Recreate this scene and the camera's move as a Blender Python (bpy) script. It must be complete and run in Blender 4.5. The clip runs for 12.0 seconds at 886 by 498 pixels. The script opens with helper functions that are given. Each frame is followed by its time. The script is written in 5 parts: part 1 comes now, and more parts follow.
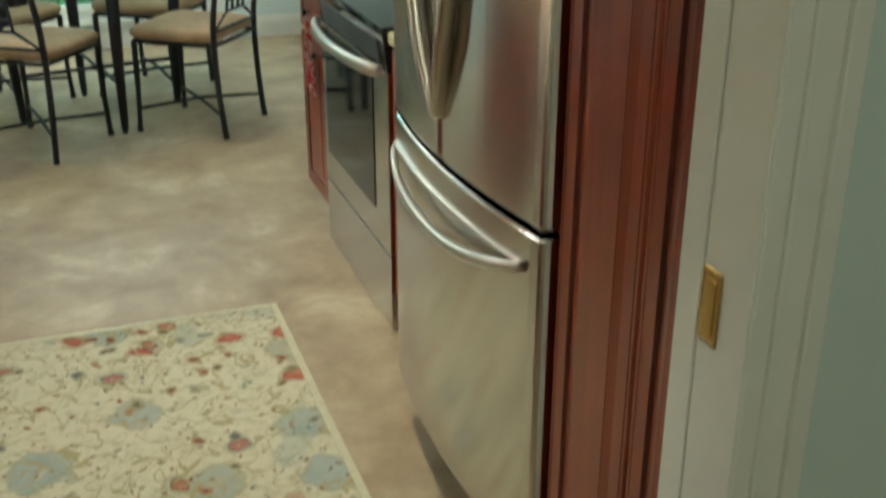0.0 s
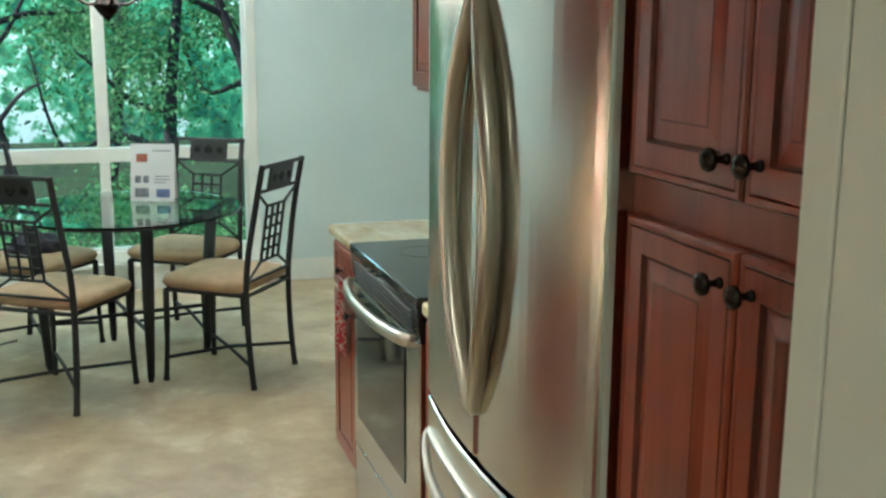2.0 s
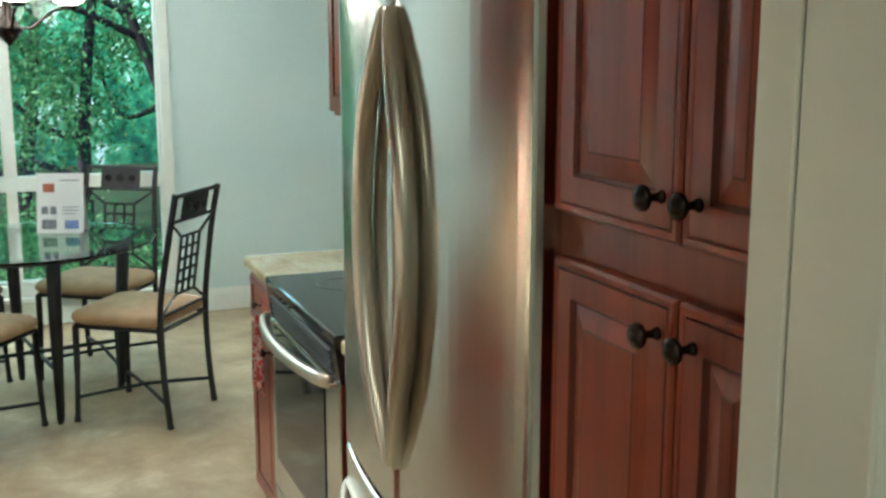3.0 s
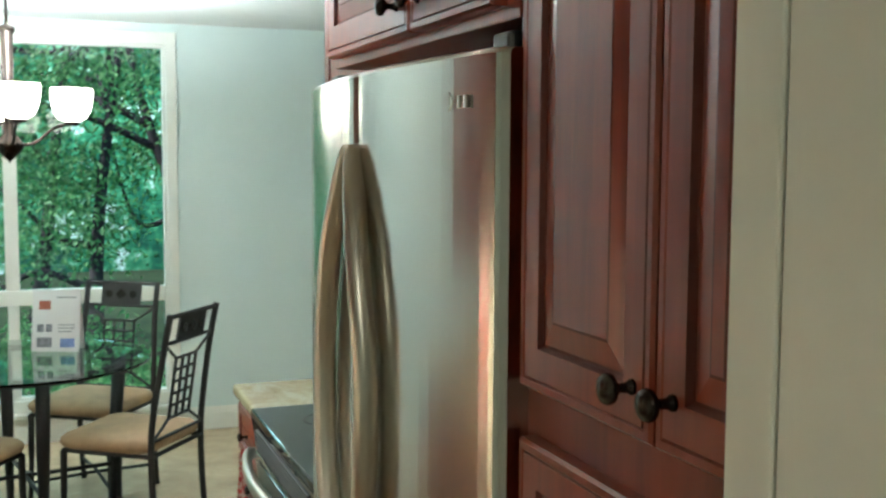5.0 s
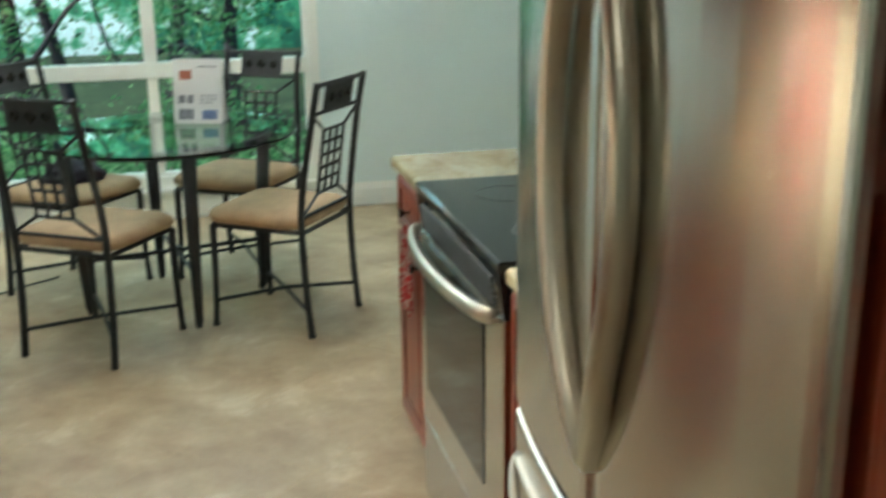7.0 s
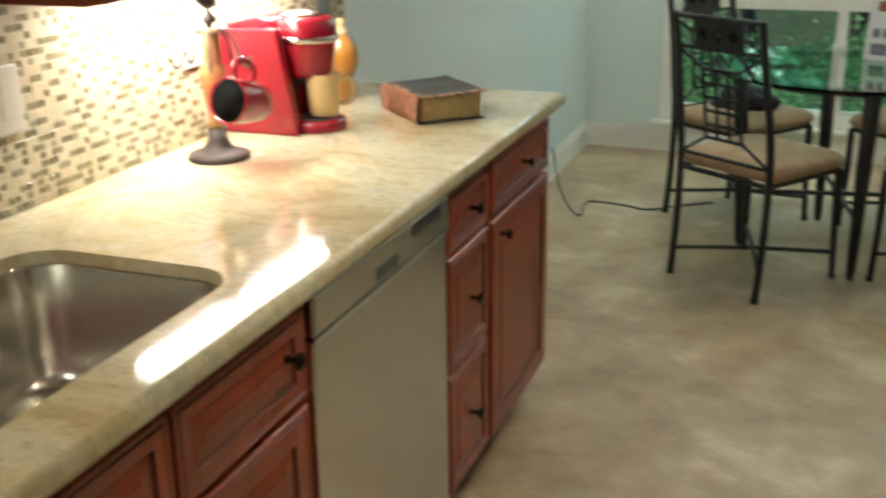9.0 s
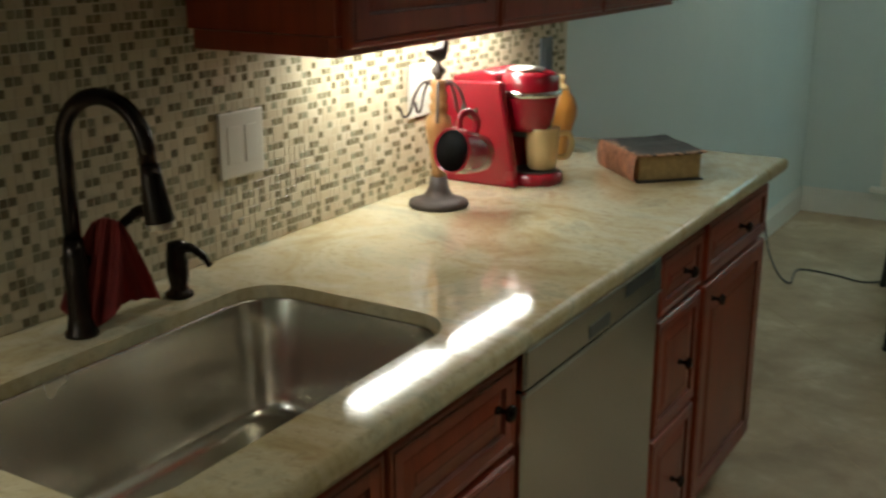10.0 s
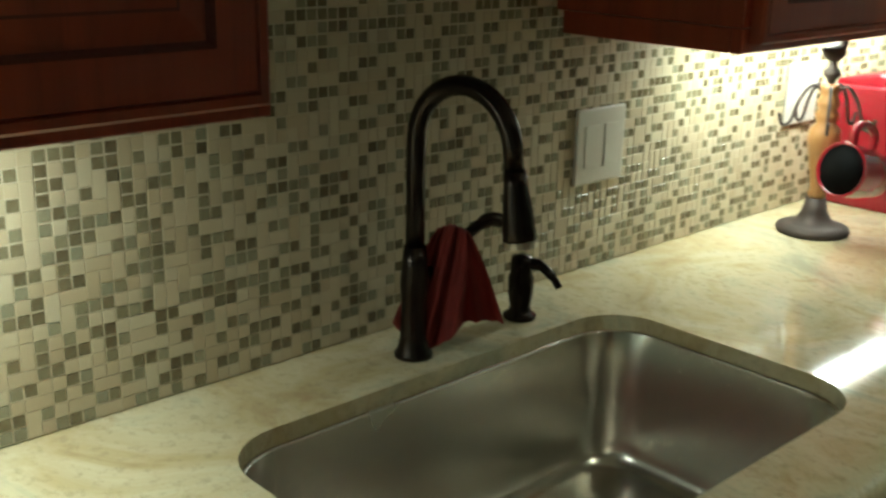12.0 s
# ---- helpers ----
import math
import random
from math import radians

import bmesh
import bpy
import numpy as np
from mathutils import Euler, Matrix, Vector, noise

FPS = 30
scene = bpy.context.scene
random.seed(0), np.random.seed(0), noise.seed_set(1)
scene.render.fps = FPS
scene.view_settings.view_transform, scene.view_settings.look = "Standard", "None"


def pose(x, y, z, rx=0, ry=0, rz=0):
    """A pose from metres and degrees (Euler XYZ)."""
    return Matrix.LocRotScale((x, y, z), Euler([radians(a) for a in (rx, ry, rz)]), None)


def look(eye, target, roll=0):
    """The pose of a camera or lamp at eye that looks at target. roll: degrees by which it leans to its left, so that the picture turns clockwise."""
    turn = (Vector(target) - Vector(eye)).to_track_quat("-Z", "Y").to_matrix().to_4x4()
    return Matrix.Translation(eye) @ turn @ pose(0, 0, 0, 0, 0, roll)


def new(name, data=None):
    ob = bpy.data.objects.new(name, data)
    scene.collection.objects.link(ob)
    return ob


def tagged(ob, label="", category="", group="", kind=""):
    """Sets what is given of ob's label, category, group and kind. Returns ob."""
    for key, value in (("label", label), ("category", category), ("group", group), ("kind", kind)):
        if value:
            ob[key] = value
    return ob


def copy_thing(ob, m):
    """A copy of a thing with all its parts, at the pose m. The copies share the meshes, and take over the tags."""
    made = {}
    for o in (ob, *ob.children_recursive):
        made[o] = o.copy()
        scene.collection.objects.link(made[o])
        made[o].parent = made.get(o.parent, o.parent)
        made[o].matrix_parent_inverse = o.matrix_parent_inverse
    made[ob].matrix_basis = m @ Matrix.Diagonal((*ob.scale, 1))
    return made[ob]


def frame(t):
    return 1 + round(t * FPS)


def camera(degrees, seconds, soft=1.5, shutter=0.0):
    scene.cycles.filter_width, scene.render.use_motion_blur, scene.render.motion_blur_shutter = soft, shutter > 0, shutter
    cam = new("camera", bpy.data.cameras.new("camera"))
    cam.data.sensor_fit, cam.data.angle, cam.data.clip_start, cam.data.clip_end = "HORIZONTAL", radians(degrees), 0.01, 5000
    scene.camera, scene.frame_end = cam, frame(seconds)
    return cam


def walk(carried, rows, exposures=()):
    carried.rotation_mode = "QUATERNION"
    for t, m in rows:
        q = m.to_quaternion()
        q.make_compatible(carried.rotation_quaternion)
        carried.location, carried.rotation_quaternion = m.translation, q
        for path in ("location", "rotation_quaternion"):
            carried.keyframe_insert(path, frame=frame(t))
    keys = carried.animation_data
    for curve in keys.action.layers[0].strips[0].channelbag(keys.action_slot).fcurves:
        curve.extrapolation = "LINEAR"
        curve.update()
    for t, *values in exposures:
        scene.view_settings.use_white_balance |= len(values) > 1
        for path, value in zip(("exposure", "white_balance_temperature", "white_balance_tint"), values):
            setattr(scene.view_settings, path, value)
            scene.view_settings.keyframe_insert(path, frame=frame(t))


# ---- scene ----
cam = camera(44.5, 12.0, soft=2.4, shutter=0.5)
PATH = [
    (0, (-0.422, 0.858, 1.537), (0.198, 2.585, 0.740), 0.1),
    (0.5, (-0.412, 0.874, 1.564), (0.214, 2.667, 0.939), 0.9),
    (1, (-0.412, 0.876, 1.588), (0.196, 2.710, 1.070), 0.8),
    (1.5, (-0.393, 0.931, 1.596), (0.250, 2.767, 1.131), 0.6),
    (2, (-0.355, 1.060, 1.603), (0.244, 2.926, 1.202), 0.4),
    (2.5, (-0.351, 1.105, 1.605), (0.320, 2.951, 1.226), 0.8),
    (3, (-0.290, 1.186, 1.608), (0.436, 3.014, 1.244), -0.0),
    (3.2, (-0.269, 1.203, 1.617), (0.465, 3.036, 1.293), 0.1),
    (4.8, (-0.155, 1.304, 1.647), (0.509, 3.182, 1.461), 0.8),
    (5, (-0.154, 1.314, 1.657), (0.540, 3.181, 1.485), 0.3),
    (5.5, (-0.170, 1.407, 1.648), (0.520, 3.277, 1.483), -1.1),
    (6, (-0.177, 1.521, 1.626), (0.495, 3.384, 1.350), -1.2),
    (6.2, (-0.189, 1.547, 1.616), (0.459, 3.407, 1.269), -0.9),
    (6.5, (-0.189, 1.587, 1.598), (0.415, 3.443, 1.158), -1.1),
    (8.3, (-0.201, 1.838, 1.471), (-0.48, 3.68, 0.744), 0.2),
    (8.5, (-0.224, 1.838, 1.468), (-0.632, 3.664, 0.762), -0.3),
    (9, (-0.259, 1.806, 1.484), (-0.928, 3.575, 0.832), -0.8),
    (9.5, (-0.288, 1.798, 1.494), (-1.137, 3.503, 0.885), -0.5),
    (10, (-0.295, 1.78, 1.498), (-1.291, 3.42, 0.934), -0.0),
    (10.5, (-0.332, 1.796, 1.496), (-1.43, 3.361, 0.91), 0.1),
    (11, (-0.425, 1.853, 1.487), (-1.618, 3.353, 0.916), 1.1),
    (11.5, (-0.535, 1.876, 1.474), (-1.816, 3.286, 0.866), 1.3),
    (12, (-0.572, 1.924, 1.475), (-1.957, 3.237, 0.876), 1.3),
]
walk(cam, [(t, look(eye, target, roll)) for t, eye, target, roll in PATH],
     [(0.0, -0.16, 6020, 4), (1.0, 0.12, 5780, 5), (3.0, 0.24, 5820, 7), (5.0, 0.12, 5950, 8), (6.5, 0.08, 5900, 8), (8.3, 0.10, 6550, 11), (9.0, -0.46, 6550, 11), (9.5, -1.20, 6450, 8),
      (10.0, -1.76, 6300, 4), (10.5, -1.96, 6180, 1), (11.2, -1.98, 6150, -6), (12.0, -1.5, 6000, -12)])

# ---- world, sun, large lights ----
world = bpy.data.worlds.new("world")
scene.world = world
world.use_nodes = True
_sky = world.node_tree.nodes.new("ShaderNodeTexSky")
_sky.sky_type, _sky.sun_disc = "NISHITA", False
_sky.sun_elevation, _sky.sun_rotation = radians(42), radians(264)
world.node_tree.links.new(_sky.outputs[0], world.node_tree.nodes["Background"].inputs[0])
world.node_tree.nodes["Background"].inputs[1].default_value = 0.15


def lamp(name, kind, energy, color, m, **more):
    data = bpy.data.lights.new(name, kind)
    data.energy, data.color = energy, color
    for key, value in more.items():
        if key == "angle":
            data.angle = value
        if key == "size":
            data.size = value
        if key == "size_y":
            data.shape, data.size_y = "RECTANGLE", value
        if key == "radius":
            data.shadow_soft_size = value
        if key == "spread":
            data.spread = value
    ob = new(name, data)
    ob.matrix_world = m
    return ob


lamp("sun", "SUN", 5.0, (1, 0.94, 0.84), look((-20, 10, 18), (0, 12, 0)), angle=radians(0.5))
# daylight that the sky sends in through the dining window
lamp("window_daylight", "AREA", 30, (0.60, 0.92, 1.0), look((-0.31, 8.40, 2.62), (-0.31, 6.9, 1.35)), size=1.9, size_y=0.7)
WARM = (1.0, 0.93, 0.70)
# unseen warm lamps added overhead to brighten the kitchen and the hall
lamp("kitchen_fill_lamp", "AREA", 11.0, WARM, pose(-0.1, 3.4, 2.385, 0, 0, 0), size=0.13, spread=radians(108))
lamp("hall_fill_lamp", "AREA", 10.0, WARM, pose(-0.4, 0.2, 2.385, 0, 0, 0), size=0.13)
for _y, _e in ((3.665, 7.6), (4.08, 7.6), (2.16, 5.4)):
    lamp("under_cabinet_lamp", "AREA", _e, (1.0, 0.98, 0.91), pose(-1.545, _y, 1.290, 0, 0, 0), size=0.045, size_y=0.37 if _y > 3 else 0.2)

# ---- materials ----
def _mat(name):
    m = bpy.data.materials.new(name)
    m.use_nodes = True
    n = m.node_tree
    return m, n, n.nodes["Principled BSDF"]


def _coords(n, scale=(1, 1, 1), rot=(0, 0, 0)):
    tc, mp = n.nodes.new("ShaderNodeTexCoord"), n.nodes.new("ShaderNodeMapping")
    mp.inputs["Scale"].default_value = scale
    mp.inputs["Rotation"].default_value = rot
    n.links.new(tc.outputs["Object"], mp.inputs[0])
    return mp.outputs[0]


def _noise(n, vec, scale, detail=4, rough=0.55, dist=0.0):
    t = n.nodes.new("ShaderNodeTexNoise")
    t.inputs["Scale"].default_value, t.inputs["Detail"].default_value = scale, detail
    t.inputs["Roughness"].default_value, t.inputs["Distortion"].default_value = rough, dist
    n.links.new(vec, t.inputs["Vector"])
    return t.outputs[0]


def _ramp(n, fac, stops):
    r = n.nodes.new("ShaderNodeValToRGB")
    while len(r.color_ramp.elements) < len(stops):
        r.color_ramp.elements.new(0.5)
    for e, (p, c) in zip(r.color_ramp.elements, stops):
        e.position, e.color = p, (*c, 1)
    n.links.new(fac, r.inputs[0])
    return r.outputs[0]


def _mix(n, fac, a, b, kind="MIX"):
    x = n.nodes.new("ShaderNodeMix")
    x.data_type, x.blend_type = "RGBA", kind
    for sock, v in ((x.inputs[0], fac), (x.inputs[6], a), (x.inputs[7], b)):
        if isinstance(v, (int, float)):
            sock.default_value = v
        elif isinstance(v, tuple):
            sock.default_value = (*v, 1)
        else:
            n.links.new(v, sock)
    return x.outputs[2]


def _bump(n, bsdf, height, strength, dist=0.002):
    b = n.nodes.new("ShaderNodeBump")
    b.inputs["Strength"].default_value, b.inputs["Distance"].default_value = strength, dist
    n.links.new(height, b.inputs["Height"])
    n.links.new(b.outputs[0], bsdf.inputs["Normal"])


def _rough(n, bsdf, fac, lo, hi):
    r = n.nodes.new("ShaderNodeMapRange")
    r.inputs["To Min"].default_value, r.inputs["To Max"].default_value = lo, hi
    n.links.new(fac, r.inputs[0])
    n.links.new(r.outputs[0], bsdf.inputs["Roughness"])


def plain(name, color, rough=0.5, metal=0.0, vary=0.12, scale=9.0, bump=0.05, fine=160.0, coat=0.0):
    """Paint, metal, plastic, cloth: one colour with soft large variation and fine relief."""
    m, n, b = _mat(name)
    v = _coords(n)
    big = _noise(n, v, scale, 3)
    dark = tuple(c * (1 - vary) for c in color)
    light = tuple(min(1, c * (1 + vary)) for c in color)
    n.links.new(_ramp(n, big, [(0.3, dark), (0.7, light)]), b.inputs["Base Color"])
    _rough(n, b, big, max(0.03, rough * 0.85), min(1, rough * 1.15))
    b.inputs["Metallic"].default_value = metal
    b.inputs["Coat Weight"].default_value = coat
    b.inputs["Coat Roughness"].default_value = 0.12
    _bump(n, b, _noise(n, v, fine, 3), bump)
    return m


def wood(name, dark, mid, light, rough=0.32, axis=2, coat=0.25):
    m, n, b = _mat(name)
    s = [14.0, 14.0, 14.0]
    s[axis] = 0.9
    v = _coords(n, tuple(s))
    info = n.nodes.new("ShaderNodeObjectInfo")
    add = n.nodes.new("ShaderNodeVectorMath")
    sc = n.nodes.new("ShaderNodeVectorMath")
    sc.operation, sc.inputs[1].default_value = "SCALE", (1, 1, 1)
    sc.inputs["Scale"].default_value = 30.0
    comb = n.nodes.new("ShaderNodeCombineXYZ")
    for k in range(3):
        n.links.new(info.outputs["Random"], comb.inputs[k])
    n.links.new(comb.outputs[0], sc.inputs[0])
    n.links.new(v, add.inputs[0])
    n.links.new(sc.outputs[0], add.inputs[1])
    g = _noise(n, add.outputs[0], 2.2, 6, 0.6, 0.8)
    blotch = _noise(n, _coords(n, (1, 1, 1)), 5.0, 2)
    col = _ramp(n, g, [(0.28, dark), (0.5, mid), (0.74, light)])
    col = _mix(n, 0.35, col, _ramp(n, blotch, [(0.3, dark), (0.7, light)]))
    n.links.new(col, b.inputs["Base Color"])
    _rough(n, b, g, rough * 0.85, rough * 1.2)
    b.inputs["Coat Weight"].default_value, b.inputs["Coat Roughness"].default_value = coat, 0.18
    _bump(n, b, g, 0.06, 0.001)
    return m


def steel(name, color, rough, grain=(1, 1, 900), aniso=0.0, way=(0, 0, 1)):
    m, n, b = _mat(name)
    g = _noise(n, _coords(n, grain), 1.0, 2)
    smudge = _noise(n, _coords(n, (1, 1, 1)), 3.0, 4)
    n.links.new(_ramp(n, smudge, [(0.3, tuple(c * 0.92 for c in color)), (0.7, color)]), b.inputs["Base Color"])
    b.inputs["Metallic"].default_value = 1.0
    _rough(n, b, smudge, rough * 0.8, rough * 1.25)
    b.inputs["Anisotropic"].default_value = aniso
    if aniso:
        # the brushing spreads reflections along one way
        tg = n.nodes.new("ShaderNodeCombineXYZ")
        for k in range(3):
            tg.inputs[k].default_value = way[k]
        n.links.new(tg.outputs[0], b.inputs["Tangent"])
    if grain[2] < 500:
        _bump(n, b, g, 0.04, 0.0005)
    return m


def granite(name):
    m, n, b = _mat(name)
    v = _coords(n)
    base = _ramp(n, _noise(n, v, 3.6, 7, 0.66, 1.5), [(0.24, (0.33, 0.23, 0.11)), (0.40, (0.56, 0.46, 0.26)), (0.54, (0.68, 0.61, 0.41)), (0.66, (0.47, 0.46, 0.33)), (0.80, (0.62, 0.55, 0.36))])
    fleck = _ramp(n, _noise(n, v, 60, 5, 0.7), [(0.52, (0, 0, 0)), (0.66, (1, 1, 1))])
    rust = _ramp(n, _noise(n, v, 17, 5, 0.7, 0.5), [(0.58, (0, 0, 0)), (0.72, (1, 1, 1))])
    col = _mix(n, 0.55, base, _mix(n, fleck, base, (0.40, 0.32, 0.20)))
    col = _mix(n, 0.6, col, _mix(n, rust, col, (0.42, 0.29, 0.16)))
    n.links.new(col, b.inputs["Base Color"])
    b.inputs["Roughness"].default_value = 0.075
    b.inputs["Coat Weight"].default_value, b.inputs["Coat Roughness"].default_value = 0.3, 0.04
    return m


def stone_tile(name):
    m, n, b = _mat(name)
    tc = n.nodes.new("ShaderNodeNewGeometry")
    info = n.nodes.new("ShaderNodeObjectInfo")
    a = _noise(n, tc.outputs["Position"], 3.0, 8, 0.62, 0.35)
    c = _noise(n, tc.outputs["Position"], 11.0, 6, 0.62, 0.2)
    col = _ramp(n, a, [(0.33, (0.24, 0.160, 0.088)), (0.46, (0.37, 0.268, 0.158)), (0.57, (0.46, 0.355, 0.222)), (0.66, (0.66, 0.56, 0.40))])
    col = _mix(n, 0.4, col, _ramp(n, c, [(0.3, (0.33, 0.225, 0.125)), (0.7, (0.52, 0.40, 0.25))]))
    tone = _ramp(n, info.outputs["Random"], [(0, (0.96, 0.955, 0.945)), (1, (1.0, 1.0, 1.0))])
    n.links.new(_mix(n, 1.0, col, tone, "MULTIPLY"), b.inputs["Base Color"])
    _rough(n, b, c, 0.40, 0.56)
    _bump(n, b, c, 0.08, 0.002)
    return m


def varied(name, stops, rough=0.3, island=False, metal=0.0):
    """A piece's colour chosen by its own random number."""
    m, n, b = _mat(name)
    if island:
        r = n.nodes.new("ShaderNodeNewGeometry").outputs["Random Per Island"]
    else:
        r = n.nodes.new("ShaderNodeObjectInfo").outputs["Random"]
    g = _noise(n, _coords(n), 90, 3)
    col = _ramp(n, r, stops)
    n.links.new(_mix(n, 0.25, col, _ramp(n, g, [(0.3, stops[0][1]), (0.7, stops[-1][1])])), b.inputs["Base Color"])
    b.inputs["Roughness"].default_value, b.inputs["Metallic"].default_value = rough, metal
    _bump(n, b, g, 0.08, 0.001)
    return m


def glow(name, color, strength):
    m, n, b = _mat(name)
    b.inputs["Base Color"].default_value = (*color, 1)
    b.inputs["Emission Color"].default_value = (*color, 1)
    b.inputs["Emission Strength"].default_value = strength
    return m


def glass(name, color, rough=0.0, ior=1.45):
    m, n, b = _mat(name)
    b.inputs["Base Color"].default_value = (*color, 1)
    b.inputs["Transmission Weight"].default_value = 1.0
    b.inputs["Roughness"].default_value, b.inputs["IOR"].default_value = rough, ior
    return m


WALL = plain("sage_wall_paint", (0.70, 0.80, 0.77), 0.6, vary=0.03, scale=2.0, bump=0.08, fine=220)
TRIM = plain("white_trim_paint", (0.87, 0.87, 0.80), 0.35, vary=0.03, bump=0.02)
CEIL = plain("ceiling_paint", (0.80, 0.80, 0.77), 0.8, vary=0.02, bump=0.12, fine=90)
CHERRY = wood("cherry_cabinet_wood", (0.132, 0.017, 0.007), (0.255, 0.036, 0.0135), (0.335, 0.055, 0.020), 0.29, coat=0.08)
GLAZE = plain("dark_glaze", (0.115, 0.018, 0.008), 0.55)
TOEKICK = plain("toe_kick_board", (0.24, 0.15, 0.085), 0.6)
STEEL = steel("brushed_steel", (0.62, 0.59, 0.545), 0.18, (1, 1, 700), 0.93)
STEEL_BAR = steel("handle_steel", (0.58, 0.54, 0.475), 0.30, (300, 300, 4))
SINKSTEEL = steel("sink_steel", (0.68, 0.65, 0.58), 0.255, (400, 3, 400))
GREYPL = plain("dark_grey_plastic", (0.05, 0.05, 0.05), 0.45)
BLACKGLASS = plain("black_glass", (0.012, 0.012, 0.013), 0.06, vary=0.0, bump=0.0)
GRANITE = granite("granite")
TILE = stone_tile("floor_stone")
GROUT = plain("grout", (0.50, 0.375, 0.23), 0.85, vary=0.1, scale=30)
IRON = plain("black_iron", (0.012, 0.011, 0.010), 0.55, 0.0, vary=0.2, bump=0.1)
BRONZE = plain("oil_rubbed_bronze", (0.030, 0.022, 0.018), 0.26, 0.8, vary=0.3)
CUSHION = plain("tan_suede", (0.36, 0.235, 0.13), 0.85, vary=0.14, scale=14, bump=0.25, fine=400)
BRASS = plain("brass", (0.55, 0.38, 0.13), 0.25, 1.0)
TABLEGLASS = glass("table_glass", (0.80, 0.95, 0.90))
PANE = glass("window_pane", (0.84, 1.0, 0.98), 0.0, 1.38)


# ---- mesh helpers ----
def part(name, bm, material, parent=None, label="", m=None, smooth=False):
    """Links a bmesh as one mesh object, under a thing or part if one is given."""
    me = bpy.data.meshes.new(name)
    bmesh.ops.recalc_face_normals(bm, faces=bm.faces)
    if smooth:
        for fc in bm.faces:
            fc.smooth = True
    bm.to_mesh(me)
    bm.free()
    for mt in material if isinstance(material, (list, tuple)) else [material]:
        me.materials.append(mt)
    ob = new(name, me)
    ob.parent = parent
    if m is not None:
        ob.matrix_local = m
    if label:
        ob["label"] = label
    return ob


def thing(name, label, category, group="", m=None, kind=""):
    ob = new(name)
    ob.empty_display_size = 0.05
    if m is not None:
        ob.matrix_world = m
    return tagged(ob, label, category, group, kind)


def box(bm, x0, y0, z0, x1, y1, z1, bevel=0.0, seg=2, mi=0):
    r = bmesh.ops.create_cube(bm, size=1.0)
    vs = r["verts"]
    bmesh.ops.scale(bm, vec=(abs(x1 - x0), abs(y1 - y0), abs(z1 - z0)), verts=vs)
    bmesh.ops.translate(bm, vec=((x0 + x1) / 2, (y0 + y1) / 2, (z0 + z1) / 2), verts=vs)
    fs = {fc for v in vs for fc in v.link_faces}
    for fc in fs:
        fc.material_index = mi
    if bevel:
        es = list({e for v in vs for e in v.link_edges})
        bmesh.ops.bevel(bm, geom=es, offset=bevel, segments=seg, affect="EDGES", profile=0.5)
    return bm


def boxed(*a, **k):
    return box(bmesh.new(), *a, **k)


def lathe(profile, seg=28, bm=None, at=(0, 0, 0), close=False):
    """Turns a profile of (radius, z) round the upright axis."""
    bm = bm or bmesh.new()
    rings = []
    for r, z in profile:
        if r < 1e-5:
            rings.append([bm.verts.new((at[0], at[1], at[2] + z))])
        else:
            rings.append([bm.verts.new((at[0] + r * math.cos(2 * math.pi * k / seg), at[1] + r * math.sin(2 * math.pi * k / seg), at[2] + z)) for k in range(seg)])
    for a, b in zip(rings, rings[1:]):
        for k in range(seg):
            q = (k + 1) % seg
            if len(a) == 1 and len(b) == 1:
                continue
            if len(a) == 1:
                bm.faces.new((a[0], b[k], b[q]))
            elif len(b) == 1:
                bm.faces.new((a[k], a[q], b[0]))
            else:
                bm.faces.new((a[k], a[q], b[q], b[k]))
    for ring in (rings[0], rings[-1]):
        if len(ring) > 1 and not close:
            bm.faces.new(ring)
    return bm


def tube(points, radii, seg=10, bm=None, flat=1.0, cap=True):
    """A round (or flattened) bar along points; radii is one number or one for each point."""
    bm = bm or bmesh.new()
    pts = [Vector(p) for p in points]
    if isinstance(radii, (int, float)):
        radii = [radii] * len(pts)
    rings, side = [], None
    for i, p in enumerate(pts):
        d = (pts[min(i + 1, len(pts) - 1)] - pts[max(i - 1, 0)]).normalized()
        if side is None:
            side = d.cross(Vector((0, 0, 1)))
            if side.length < 1e-3:
                side = d.cross(Vector((0, 1, 0)))
        side = (side - side.dot(d) * d).normalized()
        up = d.cross(side)
        rings.append([bm.verts.new(p + radii[i] * (math.cos(2 * math.pi * k / seg) * side + flat * math.sin(2 * math.pi * k / seg) * up)) for k in range(seg)])
    for a, b in zip(rings, rings[1:]):
        for k in range(seg):
            q = (k + 1) % seg
            bm.faces.new((a[k], a[q], b[q], b[k]))
    if cap:
        bm.faces.new(rings[0])
        bm.faces.new(rings[-1])
    return bm


def bez(p, n=12):
    """Points on a smooth curve through the given points."""
    p = [Vector(q) for q in p]
    out = []
    for i in range(len(p) - 1):
        a, b, c, d = p[max(i - 1, 0)], p[i], p[i + 1], p[min(i + 2, len(p) - 1)]
        for k in range(n):
            t = k / n
            out.append(0.5 * (2 * b + (c - a) * t + (2 * a - 5 * b + 4 * c - d) * t * t + (3 * b - a - 3 * c + d) * t ** 3))
    return out + [p[-1]]


